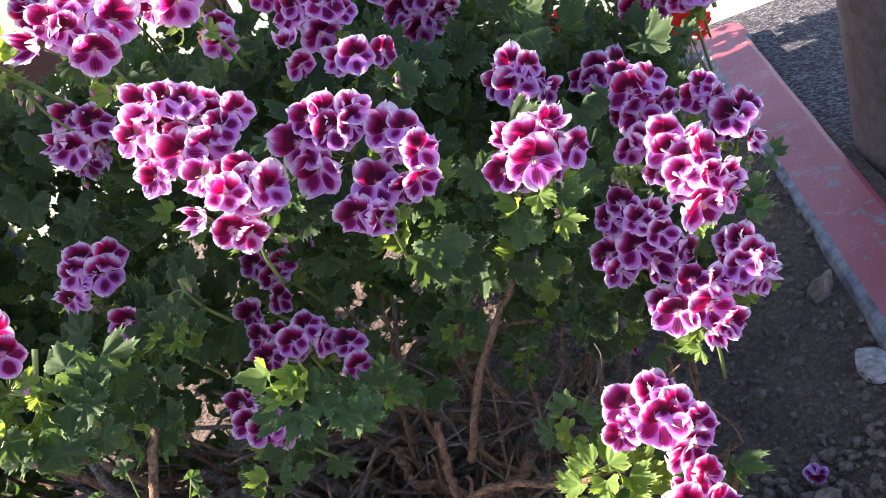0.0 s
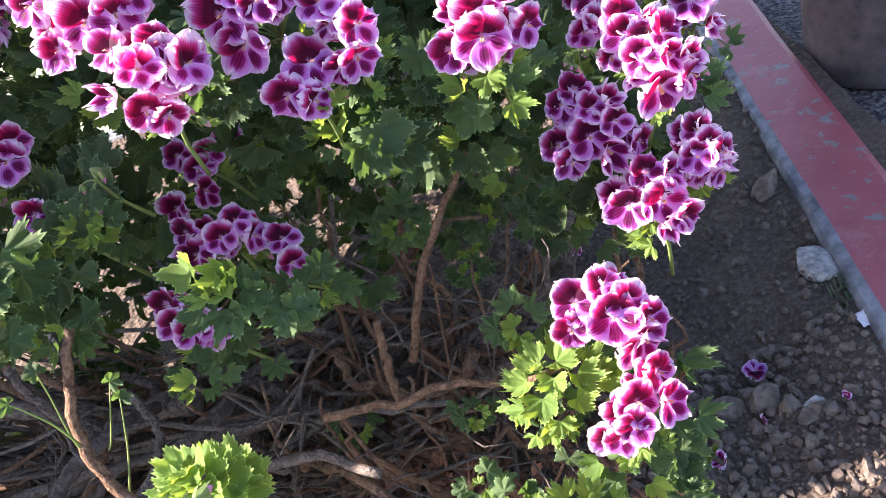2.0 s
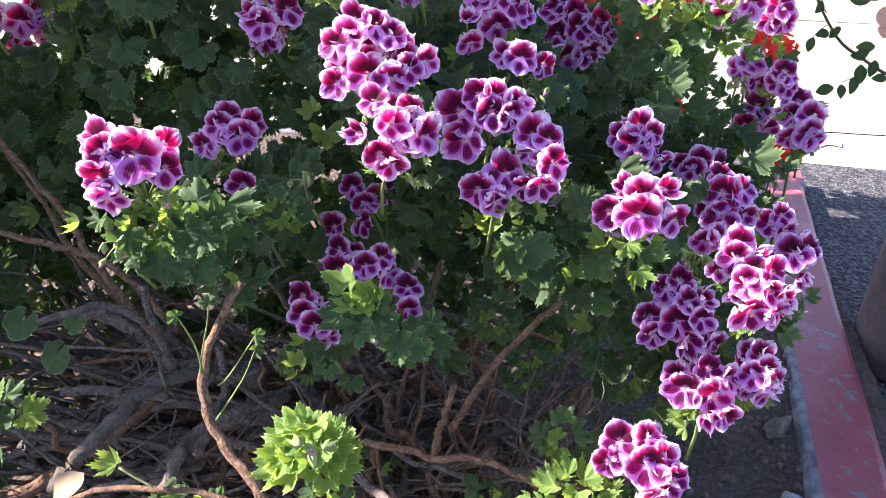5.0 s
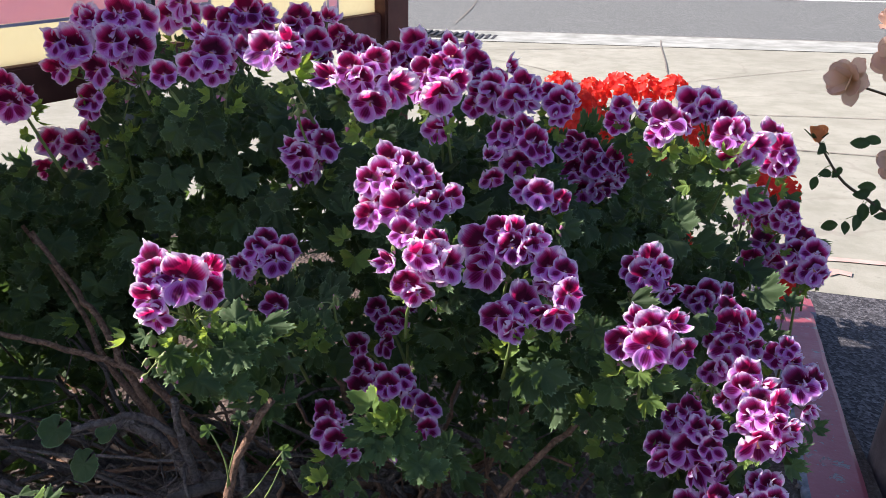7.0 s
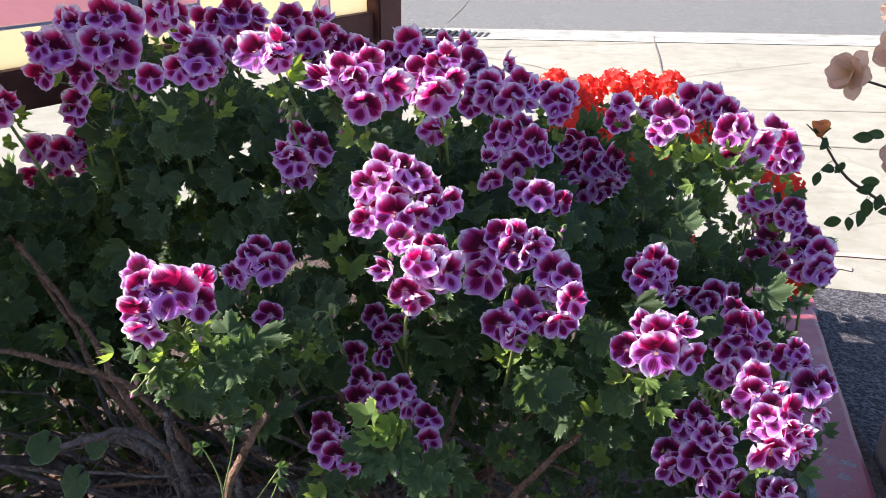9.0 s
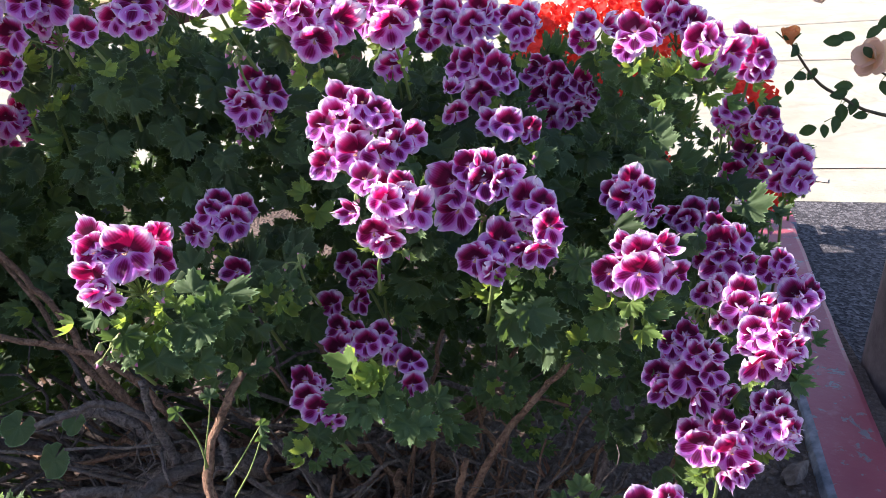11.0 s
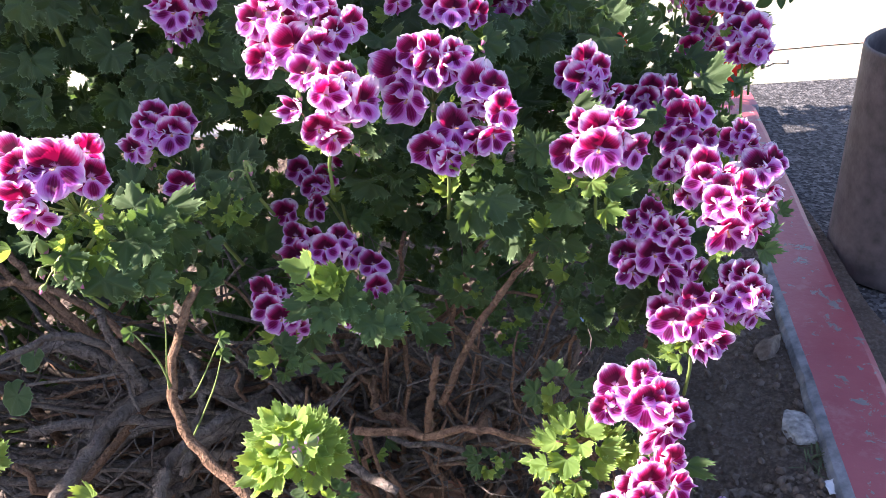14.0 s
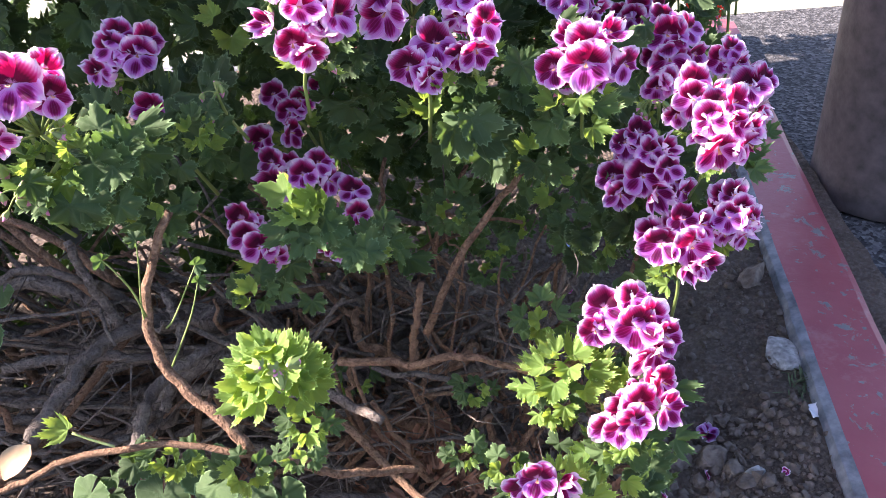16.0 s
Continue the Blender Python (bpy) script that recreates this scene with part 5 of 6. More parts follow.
def hollow(p, loose):
    """The recess below the middle heads, and the bare brown wood under it."""
    if -0.37 < p.x < -0.12 and p.y < 0.48 and 0.79 < p.z < 0.93:
        return True
    return -0.31 < p.x < -0.02 and 0.38 < p.z < 0.71 and p.y < 1.0 and noise.noise(p * 11) < loose


fill = [q for q in fill if clear_of_flowers(q[1].translation) and not hollow(q[1].translation, 0.38)]
head_leaves = [q for q in head_leaves if clear_of_flowers(q[1].translation) and not hollow(q[1].translation, 0.15) and not thinned(q[1].translation) and not beyond_edge(q[1].translation)]
for v, m in head_leaves[-170:]:
    part("leaf", LEAF_MESHES[v], bush, at_bush(m))
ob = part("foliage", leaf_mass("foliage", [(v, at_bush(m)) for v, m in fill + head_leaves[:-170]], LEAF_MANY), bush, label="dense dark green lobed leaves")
ob["kind"] = "stuff"

# long pale stalks of the low outer head
PALE_STEM = simple("pale_stem", (0.20, 0.27, 0.09), (0.32, 0.38, 0.15), 60, 0.6)
for i in range(9):
    a = i * 2.4
    m = Matrix.Translation((-0.546 + 0.016 * math.cos(a), 0.238, 0.902 + 0.014 * math.sin(a))) @ frame_for((0.5 * math.cos(a), -0.8, 0.5 + 0.4 * math.sin(a)), Vector((math.cos(a), -0.2, math.sin(a)))) @ Matrix.Scale(0.011 + 0.001 * (i % 4), 4)
    part("bract", YOUNG_MESHES[i % 3], bush, at_bush(m), "small pale green bract")
for i, pts in enumerate([[(-0.528, 0.288, 0.948), (-0.536, 0.271, 0.923), (-0.542, 0.255, 0.897), (-0.551, 0.243, 0.886)], [(-0.57, 0.264, 0.946), (-0.562, 0.254, 0.918), (-0.545, 0.253, 0.898)], [(-0.593, 0.235, 0.916), (-0.58, 0.243, 0.917), (-0.562, 0.248, 0.906), (-0.545, 0.253, 0.897)], [(-0.513, 0.291, 0.939), (-0.529, 0.271, 0.915), (-0.538, 0.256, 0.895)]]):
    part("stalk", tube([Vector(p) - BO for p in pts], 0.0034, 0.0026, PALE_STEM, 8, 7, 0, 0.1, i), bush, label="pale green flower stalk")
part("bud", BUDS[0], bush, at_bush(Matrix.Translation((-0.587, 0.213, 0.916)) @ Matrix.Rotation(0.3, 4, 'X') @ Matrix.Scale(0.022, 4)), "large pale green and pink flower bud")

# thin green shoots off the leading branch
for i, pts in enumerate([[(-0.476, 0.19, 0.723), (-0.479, 0.185, 0.764), (-0.489, 0.18, 0.797), (-0.497, 0.18, 0.81)], [(-0.48, 0.19, 0.702), (-0.477, 0.19, 0.739), (-0.464, 0.19, 0.794), (-0.458, 0.19, 0.827)], [(-0.472, 0.19, 0.635), (-0.435, 0.185, 0.699), (-0.416, 0.18, 0.735), (-0.405, 0.19, 0.766)], [(-0.462, 0.20, 0.696), (-0.443, 0.19, 0.72), (-0.402, 0.19, 0.789)]]):
    part("stalk", tube([Vector(p) - BO for p in pts], 0.0014, 0.0007, GREEN_STEM, 8, 5, 0, 0.1, i), bush, label="thin green shoot")
    part("leaf", LEAF_MESHES[i % 3], bush, at_bush(Matrix.Translation(pts[-1]) @ frame_for((0.5, -0.8, 0.2), Vector((-0.6 + 0.5 * i, 0, 0.3))) @ Matrix.Scale(0.013, 4)))

# buds in the heart of the sunlit rosette
for i, (dx, dz, turn) in enumerate([(0.0, 0.0, 0.4), (0.014, 0.008, -0.6), (-0.010, 0.010, 0.9), (0.006, -0.012, 2.6)]):
    p = Vector((-0.27, -0.025, 0.821)) + Vector((dx, -0.003 * i, dz))
    part("bud", BUDS[i % 3], bush, at_bush(Matrix.Translation(p) @ Euler((0.9, turn, 0)).to_matrix().to_4x4() @ Matrix.Scale(0.017, 4)), "pale green and pink flower bud")
# a pale leaf on a long stalk
part("stalk", tube([Vector(p) - BO for p in [(-0.516, 0.04, 0.694), (-0.5, 0.04, 0.683), (-0.479, 0.041, 0.67)]], 0.0014, 0.0016, PALE_STEM, 8, 5), bush, label="pale green leaf stalk")
part("young_leaf", YOUNG_MESHES[2], bush, at_bush(Matrix.Translation((-0.515, 0.035, 0.704)) @ frame_for((-0.2, -0.6, 0.7), Vector((-0.7, 0, 0.6))) @ Matrix.Scale(0.020, 4)), "pale green young leaf")

# broad rounded old leaves low down
for i, (x, y, z, size) in enumerate([(-0.50, 0.26, 0.39, 0.056), (-0.57, 0.24, 0.36, 0.050), (-0.53, 0.20, 0.33, 0.060), (-0.44, 0.22, 0.36, 0.050), (-0.40, 0.24, 0.34, 0.046), (-0.60, 0.14, 0.485, 0.034), (-0.85, 0.37, 0.63, 0.034), (-0.80, 0.36, 0.58, 0.036), (-0.78, 0.40, 0.62, 0.024), (-0.46, 0.18, 0.44, 0.040)]):
    r = random.Random(80 + i)
    m = Matrix.Translation((x, y, z)) @ frame_for((r.uniform(-0.4, 0.3), -0.75, 0.75), Vector((r.uniform(-0.5, 0.5), 0.1, -0.8)), r.uniform(-0.5, 0.5)) @ Matrix.Scale(size, 4)
    part("leaf", BROAD_MESHES[i % 2], bush, at_bush(m), "broad rounded green leaf")

# woody branches
def branch(ctrl, r0, r1, mat=BARK, seed=0, n=12, wob=0.006, sides=7):
    me = tube([Vector(p) - BO for p in ctrl], r0, r1, mat, n, sides, wob, 0.14, seed)
    return part("branch", me, bush)


LEAD = [
    ([(-0.376, 0.120, 0.567), (-0.403, 0.140, 0.600), (-0.444, 0.160, 0.634), (-0.474, 0.180, 0.680), (-0.477, 0.200, 0.732), (-0.459, 0.220, 0.788), (-0.434, 0.240, 0.830)], 0.0115, 0.007),
    ([(-0.182, 0.430, 0.472), (-0.134, 0.440, 0.579), (-0.089, 0.450, 0.648), (-0.046, 0.460, 0.700), (-0.012, 0.470, 0.737)], 0.0085, 0.006),
    ([(-0.199, 0.330, 0.495), (-0.185, 0.320, 0.575), (-0.168, 0.310, 0.658)], 0.008, 0.006),
    ([(-0.307, 0.360, 0.487), (-0.230, 0.340, 0.499), (-0.196, 0.320, 0.506), (-0.138, 0.300, 0.539), (-0.085, 0.280, 0.542), (-0.038, 0.260, 0.540), (0.03, 0.24, 0.57)], 0.009, 0.005),
]
LEAD_LEFT = [
    ([(-0.709, 0.100, 0.535), (-0.640, 0.104, 0.556), (-0.592, 0.108, 0.582), (-0.481, 0.112, 0.595), (-0.401, 0.116, 0.573), (-0.371, 0.120, 0.561)], 0.005, 0.006),
    ([(-0.984, 0.550, 0.890), (-0.904, 0.533, 0.802), (-0.838, 0.517, 0.732), (-0.797, 0.500, 0.670), (-0.70, 0.50, 0.52)], 0.006, 0.011),
    ([(-1.054, 0.500, 0.714), (-0.905, 0.500, 0.698), (-0.771, 0.500, 0.669), (-0.66, 0.5, 0.55)], 0.006, 0.010),
    ([(-1.074, 0.650, 0.856), (-0.933, 0.600, 0.712), (-0.864, 0.550, 0.655), (-0.74, 0.55, 0.50)], 0.005, 0.010),
    ([(-0.357, 0.150, 0.520), (-0.298, 0.200, 0.430), (-0.199, 0.250, 0.374)], 0.007, 0.008),
]
for i, (pts, r0, r1) in enumerate(LEAD + LEAD_LEFT):
    branch(pts, 0.72 * r0, 0.72 * r1, BARK, 500 + i, 22, 0.0022, 8)
OLD = [
    ([(-0.995, 0.500, 0.250), (-0.904, 0.500, 0.272), (-0.770, 0.500, 0.396), (-0.641, 0.500, 0.473), (-0.520, 0.500, 0.469)], 0.015, 0.022),
    ([(-0.707, 0.420, 0.258), (-0.625, 0.447, 0.371), (-0.557, 0.473, 0.404), (-0.451, 0.500, 0.397), (-0.36, 0.55, 0.30)], 0.016, 0.019),
    ([(-0.877, 0.500, 0.549), (-0.770, 0.500, 0.563), (-0.693, 0.500, 0.488), (-0.684, 0.500, 0.390)], 0.011, 0.014),
    ([(-0.72, 0.52, 0.42), (-0.60, 0.50, 0.40), (-0.45, 0.52, 0.36)], 0.013, 0.015),
    ([(-0.92, 0.55, 0.20), (-0.70, 0.52, 0.28), (-0.5, 0.55, 0.33)], 0.014, 0.017),
]
for i, (pts, r0, r1) in enumerate(OLD):
    branch(pts, r0, r1, OLD_BARK, 600 + i, 16, 0.005, 9)
GREY_LOW = [
    ([(-0.709, 0.172, 0.493), (-0.709, 0.214, 0.501), (-0.682, 0.258, 0.524), (-0.654, 0.329, 0.548), (-0.614, 0.383, 0.549), (-0.571, 0.477, 0.5)], 0.012, 0.01),
    ([(-0.578, 0.216, 0.444), (-0.577, 0.242, 0.468), (-0.57, 0.276, 0.497), (-0.548, 0.337, 0.502), (-0.506, 0.384, 0.501), (-0.467, 0.467, 0.466)], 0.0105, 0.0085),
    ([(-0.786, 0.337, 0.527), (-0.74, 0.346, 0.533), (-0.673, 0.374, 0.512), (-0.596, 0.396, 0.484), (-0.536, 0.453, 0.435)], 0.008, 0.0075),
]
GREY_HIGH = [
    ([(-0.8, 0.337, 0.655), (-0.765, 0.367, 0.659), (-0.724, 0.396, 0.66), (-0.676, 0.408, 0.632), (-0.653, 0.436, 0.594), (-0.634, 0.465, 0.526)], 0.0055, 0.007),
    ([(-0.671, 0.421, 0.687), (-0.66, 0.408, 0.656), (-0.644, 0.403, 0.597), (-0.629, 0.408, 0.539)], 0.006, 0.008),
    ([(-0.572, 0.447, 0.568), (-0.551, 0.416, 0.515), (-0.561, 0.381, 0.479), (-0.575, 0.332, 0.434)], 0.006, 0.008),
]
for i, (pts, r0, r1) in enumerate(GREY_LOW + GREY_HIGH):
    branch(pts, r0, r1, OLD_BARK, 650 + i, 22, 0.003, 10)
rg = random.Random(77)
for i in range(175):
    # gnarled tangle under the leaves
    b0 = Vector((rg.uniform(-0.95, -0.05), rg.uniform(0.5, 0.88), rg.uniform(0.0, 0.35)))
    side = rg.choice((-1, -1, -1, 1))
    tip = b0 + Vector((side * rg.uniform(0.15, 0.55), -rg.uniform(0.0, 0.35), rg.uniform(-0.05, 0.40)))
    tip.z = min(max(tip.z, 0.05), 0.62)
    tip.x = min(tip.x, 0.12)
    m1 = b0.lerp(tip, 0.35) + Vector((rg.uniform(-0.09, 0.09), rg.uniform(-0.09, 0.05), rg.uniform(-0.08, 0.12)))
    m2 = b0.lerp(tip, 0.7) + Vector((rg.uniform(-0.07, 0.07), rg.uniform(-0.07, 0.05), rg.uniform(-0.07, 0.09)))
    thick = rg.random() ** 2
    branch([b0, m1, m2, tip], 0.0036 + 0.011 * thick, 0.0024 + 0.005 * thick, OLD_BARK if rg.random() < 0.65 else BARK, i, 13, 0.010, 7)
for i in range(110):
    # thinner upright shoots below the middle of the bush
    b0 = Vector((rg.uniform(-0.40, 0.14), rg.uniform(0.42, 0.72), rg.uniform(0.0, 0.30)))
    tip = b0 + Vector((rg.uniform(-0.14, 0.22), -rg.uniform(-0.05, 0.16), rg.uniform(0.10, 0.42)))
    tip.x, tip.z = min(tip.x, 0.18), min(tip.z, 0.70)
    m1 = b0.lerp(tip, 0.35) + Vector([rg.uniform(-0.05, 0.05) for _ in range(3)])
    m2 = b0.lerp(tip, 0.7) + Vector([rg.uniform(-0.045, 0.045) for _ in range(3)])
    thick = rg.random() ** 2
    branch([b0, m1, m2, tip], 0.0026 + 0.005 * thick, 0.0015 + 0.003 * thick, BARK if rg.random() < 0.75 else OLD_BARK, 300 + i, 11, 0.006, 6)
for i in range(60):
    # dry wood towards the sign
    b0 = Vector((rg.uniform(-1.05, -0.70), rg.uniform(0.50, 0.90), rg.uniform(0.0, 0.30)))
    tip = b0 + Vector((-rg.uniform(0.25, 0.60), rg.uniform(-0.25, 0.20), rg.uniform(-0.05, 0.45)))
    tip.z = max(tip.z, 0.08)
    m1 = b0.lerp(tip, 0.4) + Vector([rg.uniform(-0.06, 0.06) for _ in range(3)])
    branch([b0, m1, tip], rg.uniform(0.003, 0.010), rg.uniform(0.002, 0.005), OLD_BARK if i % 3 else BARK, 800 + i, 11, 0.008, 6)
V, Fc = [], []
for i in range(240):
    p = Vector((rg.uniform(-1.0, 0.1), rg.uniform(0.25, 0.75), rg.uniform(0.08, 0.58)))
    p.x = min(p.x, 0.0)
    q = p + Vector((rg.gauss(0, 0.05), rg.gauss(0, 0.04), rg.gauss(0.01, 0.05)))
    mid = (p + q) / 2 + Vector([rg.gauss(0, 0.05) for _ in range(3)])
    v, f = tube_geo([x - BO for x in curve_points([p, mid, q], 4)], [0.0017, 0.0016, 0.0013, 0.001, 0.0007], 4)
    o = len(V)
    V += v
    Fc += [tuple(o + a for a in w) for w in f]
ob = part("twig_tangle", mesh_of("twig_tangle", V, Fc, [OLD_BARK]), bush, label="thin dry brown twigs")
ob["kind"] = "stuff"

# ---- red geraniums behind ----
red = new("red_geranium")
tagged(red, "bright red zonal geranium with round flower heads behind the bush", "flowering plant")
red.location = (0.1, 2.2, 0.0)
RO = Vector(red.location)


def red_head_mesh(seed):
    r = random.Random(seed)
    V, Fc = [], []
    for i in range(34):
        zc = 1 - (i + 0.5) / 34 * 1.5
        ph = i * 2.39996
        s = math.sqrt(max(0, 1 - zc * zc))
        d = Vector((s * math.cos(ph), s * math.sin(ph), zc))
        fr = Matrix.Translation(d * r.uniform(0.8, 1.0)) @ frame_for(d + Vector([r.uniform(-0.4, 0.4) for _ in range(3)]), spin=r.random() * 6)
        for k in range(5):
            v, u, f = petal_geo(0.34, 0.15, 0.35, 0.03, seed + i * 7 + k, k * 1.2566, 3, 3)
            o = len(V)
            V += [tuple(fr @ Vector(p)) for p in v]
            Fc += [tuple(o + q for q in w) for w in f]
    return mesh_of("red_head", V, Fc, [RED_PETAL])


RED_HEADS = [red_head_mesh(s) for s in (1, 2)]
for i, (x, y, z, s) in enumerate([(-0.16, 2.42, 0.90, 0.05), (-0.045, 2.45, 0.865, 0.06), (0.06, 2.47, 0.90, 0.058), (0.16, 2.46, 0.895, 0.06), (0.245, 2.44, 0.92, 0.05), (-0.10, 2.2, 0.84, 0.055), (-0.08, 2.0, 0.83, 0.06), (0.24, 1.58, 0.955, 0.045), (0.345, 1.12, 0.935, 0.050), (0.345, 1.10, 0.890, 0.046), (0.46, 1.35, 0.64, 0.045), (0.09, 1.3, 0.93, 0.045), (0.2, 1.4, 0.72, 0.03), (-0.069, 2.20, 0.865, 0.055), (-0.004, 2.10, 0.829, 0.055), (-0.109, 1.70, 0.878, 0.050), (0.030, 1.60, 0.868, 0.045), (0.207, 1.30, 1.005, 0.030), (0.413, 1.15, 0.724, 0.036), (0.184, 1.25, 0.767, 0.030)]):
    h = part("flower_head", RED_HEADS[i % 2], red, Matrix.Translation(Vector((x, y, z)) - RO) @ Matrix.Rotation(i, 4, 'Z') @ Matrix.Scale(s, 4), "round bright red flower head")
    part("stalk", tube([(0, 0, -6), (0.3, 0.2, -3), (0, 0, -0.3)], 0.05, 0.04, GREEN_STEM, 5, 5), h)
fill = []
rg = random.Random(41)
for c, rad, n in [((0.05, 2.35, 0.62), (0.36, 0.28, 0.22), 190), ((0.0, 1.8, 0.60), (0.40, 0.35, 0.20), 160), ((0.30, 1.25, 0.56), (0.10, 0.2, 0.2), 36), ((0.1, 2.3, 0.3), (0.3, 0.25, 0.25), 90)]:
    for i in range(n):
        d = Vector([rg.gauss(0, 1) for _ in range(3)]).normalized()
        p = Vector(c) + Vector((d.x * rad[0], d.y * rad[1], abs(d.z) * rad[2])) * rg.uniform(0.5, 1.05)
        nn = d * 0.5 + Vector((0, -0.2, 0.8)) + Vector([rg.uniform(-0.4, 0.4) for _ in range(3)])
        fill.append((rg.randrange(6), Matrix.Translation(p - RO) @ frame_for(nn, Vector((d.x, d.y, -0.5)), rg.uniform(-1, 1)) @ Matrix.Scale(rg.uniform(0.03, 0.05), 4)))
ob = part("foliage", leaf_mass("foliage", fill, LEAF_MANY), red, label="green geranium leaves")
ob["kind"] = "stuff"

# ---- pipe post with a black hook beside the sign ----
pipe = new("pipe_post")
tagged(pipe, "blue grey painted steel pipe with a black hook", "post")
pipe.location = (-1.128, 1.2, 0)
part("pipe", tube([(0, 0, -0.02), (0, 0, 0.7), (0, 0, 1.75)], 0.044, 0.044, PIPE, 8, 20, 0, 0), pipe)
part("cap", tube([(0, 0, 1.75), (0, 0, 1.765)], 0.048, 0.044, PIPE, 2, 20, 0, 0), pipe)
part("hook", tube([(0.04, -0.02, 1.30), (0.085, -0.03, 1.272), (0.12, -0.03, 1.262), (0.145, -0.03, 1.285), (0.14, -0.03, 1.33)], 0.011, 0.008, BLACK, 10, 8, 0, 0), pipe, label="black iron hook")
part("strap", tube([(0.07, -0.04, 1.27), (0.075, -0.045, 1.22), (0.07, -0.04, 1.17)], 0.005, 0.004, BLACK, 6, 6, 0, 0), pipe, label="thin dark strap")

# ---- rose in the planter can ----
rose = new("rose_bush")
tagged(rose, "rose with apricot blooms and thorny dark stems in the can", "rose")
rose.location = (1.055, 1.50, 0.26)
RB = Vector(rose.location)
CANES = [
    [(1.04, 1.50, 0.26), (1.03, 1.49, 0.60), (0.93, 1.47, 0.73), (0.80, 1.46, 0.80), (0.691, 1.45, 0.832), (0.634, 1.45, 0.862), (0.581, 1.45, 0.892), (0.538, 1.45, 0.938), (0.50, 1.45, 0.99)],
    [(1.06, 1.51, 0.26), (1.07, 1.50, 0.70), (0.92, 1.50, 0.98), (0.72, 1.52, 1.08), (0.575, 1.545, 1.12)],
    [(1.07, 1.50, 0.26), (1.08, 1.48, 0.65), (0.93, 1.46, 0.85), (0.76, 1.45, 0.90), (0.69, 1.45, 0.935)],
]
for i, c in enumerate(CANES):
    part("cane", tube([Vector(p) - RB for p in c], 0.0055, 0.0026, simple("dark_cane", (0.05, 0.035, 0.02), (0.10, 0.075, 0.035), 40), 24, 7, 0.0, 0.2, i), rose, label="dark thorny cane")
part("twig", tube([Vector(p) - RB for p in [(0.66, 1.45, 0.848), (0.635, 1.445, 0.825), (0.60, 1.44, 0.805)]], 0.0018, 0.001, GREEN_STEM, 6, 5), rose)
part("twig", tube([Vector(p) - RB for p in [(0.56, 1.45, 0.905), (0.54, 1.445, 0.912), (0.515, 1.44, 0.905)]], 0.0018, 0.001, GREEN_STEM, 6, 5), rose)


def rose_bloom(seed, wide):
    """Open rose: broad outer petals in two rings round a small upright middle."""
    r = random.Random(seed)
    V, U, Fc = [], [], []
    rings = [(5, 1.22, 0.50, wide), (4, 0.98, 0.48, wide + 0.45), (4, 0.62, 0.40, 1.7)]
    for g, (n, L, W, tilt) in enumerate(rings):
        for k in range(n):
            v, u, f = petal_geo(L * r.uniform(0.9, 1.1), W, tilt + r.uniform(-0.2, 0.2), 0.035, seed + 9 * g + k, (k + 0.5 * g) * 2 * math.pi / n + r.uniform(-0.2, 0.2), 10, 8)
            o = len(V)
            V += [(x, y, z - 0.35 * max(0, math.hypot(x, y) - 0.7) ** 2) for x, y, z in v]
            U += u
            Fc += [tuple(o + i for i in q) for q in f]
    return mesh_of("bloom", V, Fc, [ROSE_PETAL], U)


BLOOM = [rose_bloom(3, 0.15), rose_bloom(40, 0.4)]
for i, (p, nrm, s) in enumerate([((0.555, 1.50, 1.135), (-0.75, -0.55, 0.05), 0.050), ((0.635, 1.46, 1.190), (-0.5, -0.7, 0.4), 0.050), ((0.69, 1.45, 0.955), (-0.6, -0.5, 0.2), 0.044), ((0.61, 1.46, 1.27), (-0.3, -0.4, 0.6), 0.034)]):
    part("bloom", BLOOM[i % 2], rose, Matrix.Translation(Vector(p) - RB) @ frame_for(Vector(nrm), spin=i) @ Matrix.Scale(s, 4), "open pale apricot rose bloom")
V, Fc = [], []
for k in range(7):
    v, u, f = petal_geo(1.0, 0.62, 0.0, 0.05, k, 0.0, 8, 8)
    o = len(V)
    g = k * 2.4
    for x, y, z in v:
        # wrapped round a cup that opens at the rim
        rad = (0.30 + 0.05 * k) * (0.35 + 1.15 * math.sin(min(1.0, x * 0.75 + 0.12) * math.pi / 2)) + 0.10 * max(0, x - 0.75)
        V.append((rad * math.cos(g + y * 1.7), rad * math.sin(g + y * 1.7), x * 1.35 + 0.3 * z))
    Fc += [tuple(o + i for i in q) for q in f]
bud = part("bud", mesh_of("bud", V, Fc, [BUD_PETAL]), rose, Matrix.Translation(Vector((0.497, 1.45, 0.988)) - RB) @ frame_for((-0.15, -0.1, 1)) @ Matrix.Scale(0.027, 4), "half open orange rosebud")
V, U, Fc = [], [], []
for k in range(5):
    v, u, f = petal_geo(1.2, 0.2, 0.9 if k != 1 else -1.2, 0.03, 50 + k, k * 1.257, 3, 5)
    o = len(V)
    V += v
    U += u
    Fc += [tuple(o + i for i in q) for q in f]
part("sepals", mesh_of("sepals", V, Fc, [ROSE_LEAF], U), bud, label="dark green sepals")


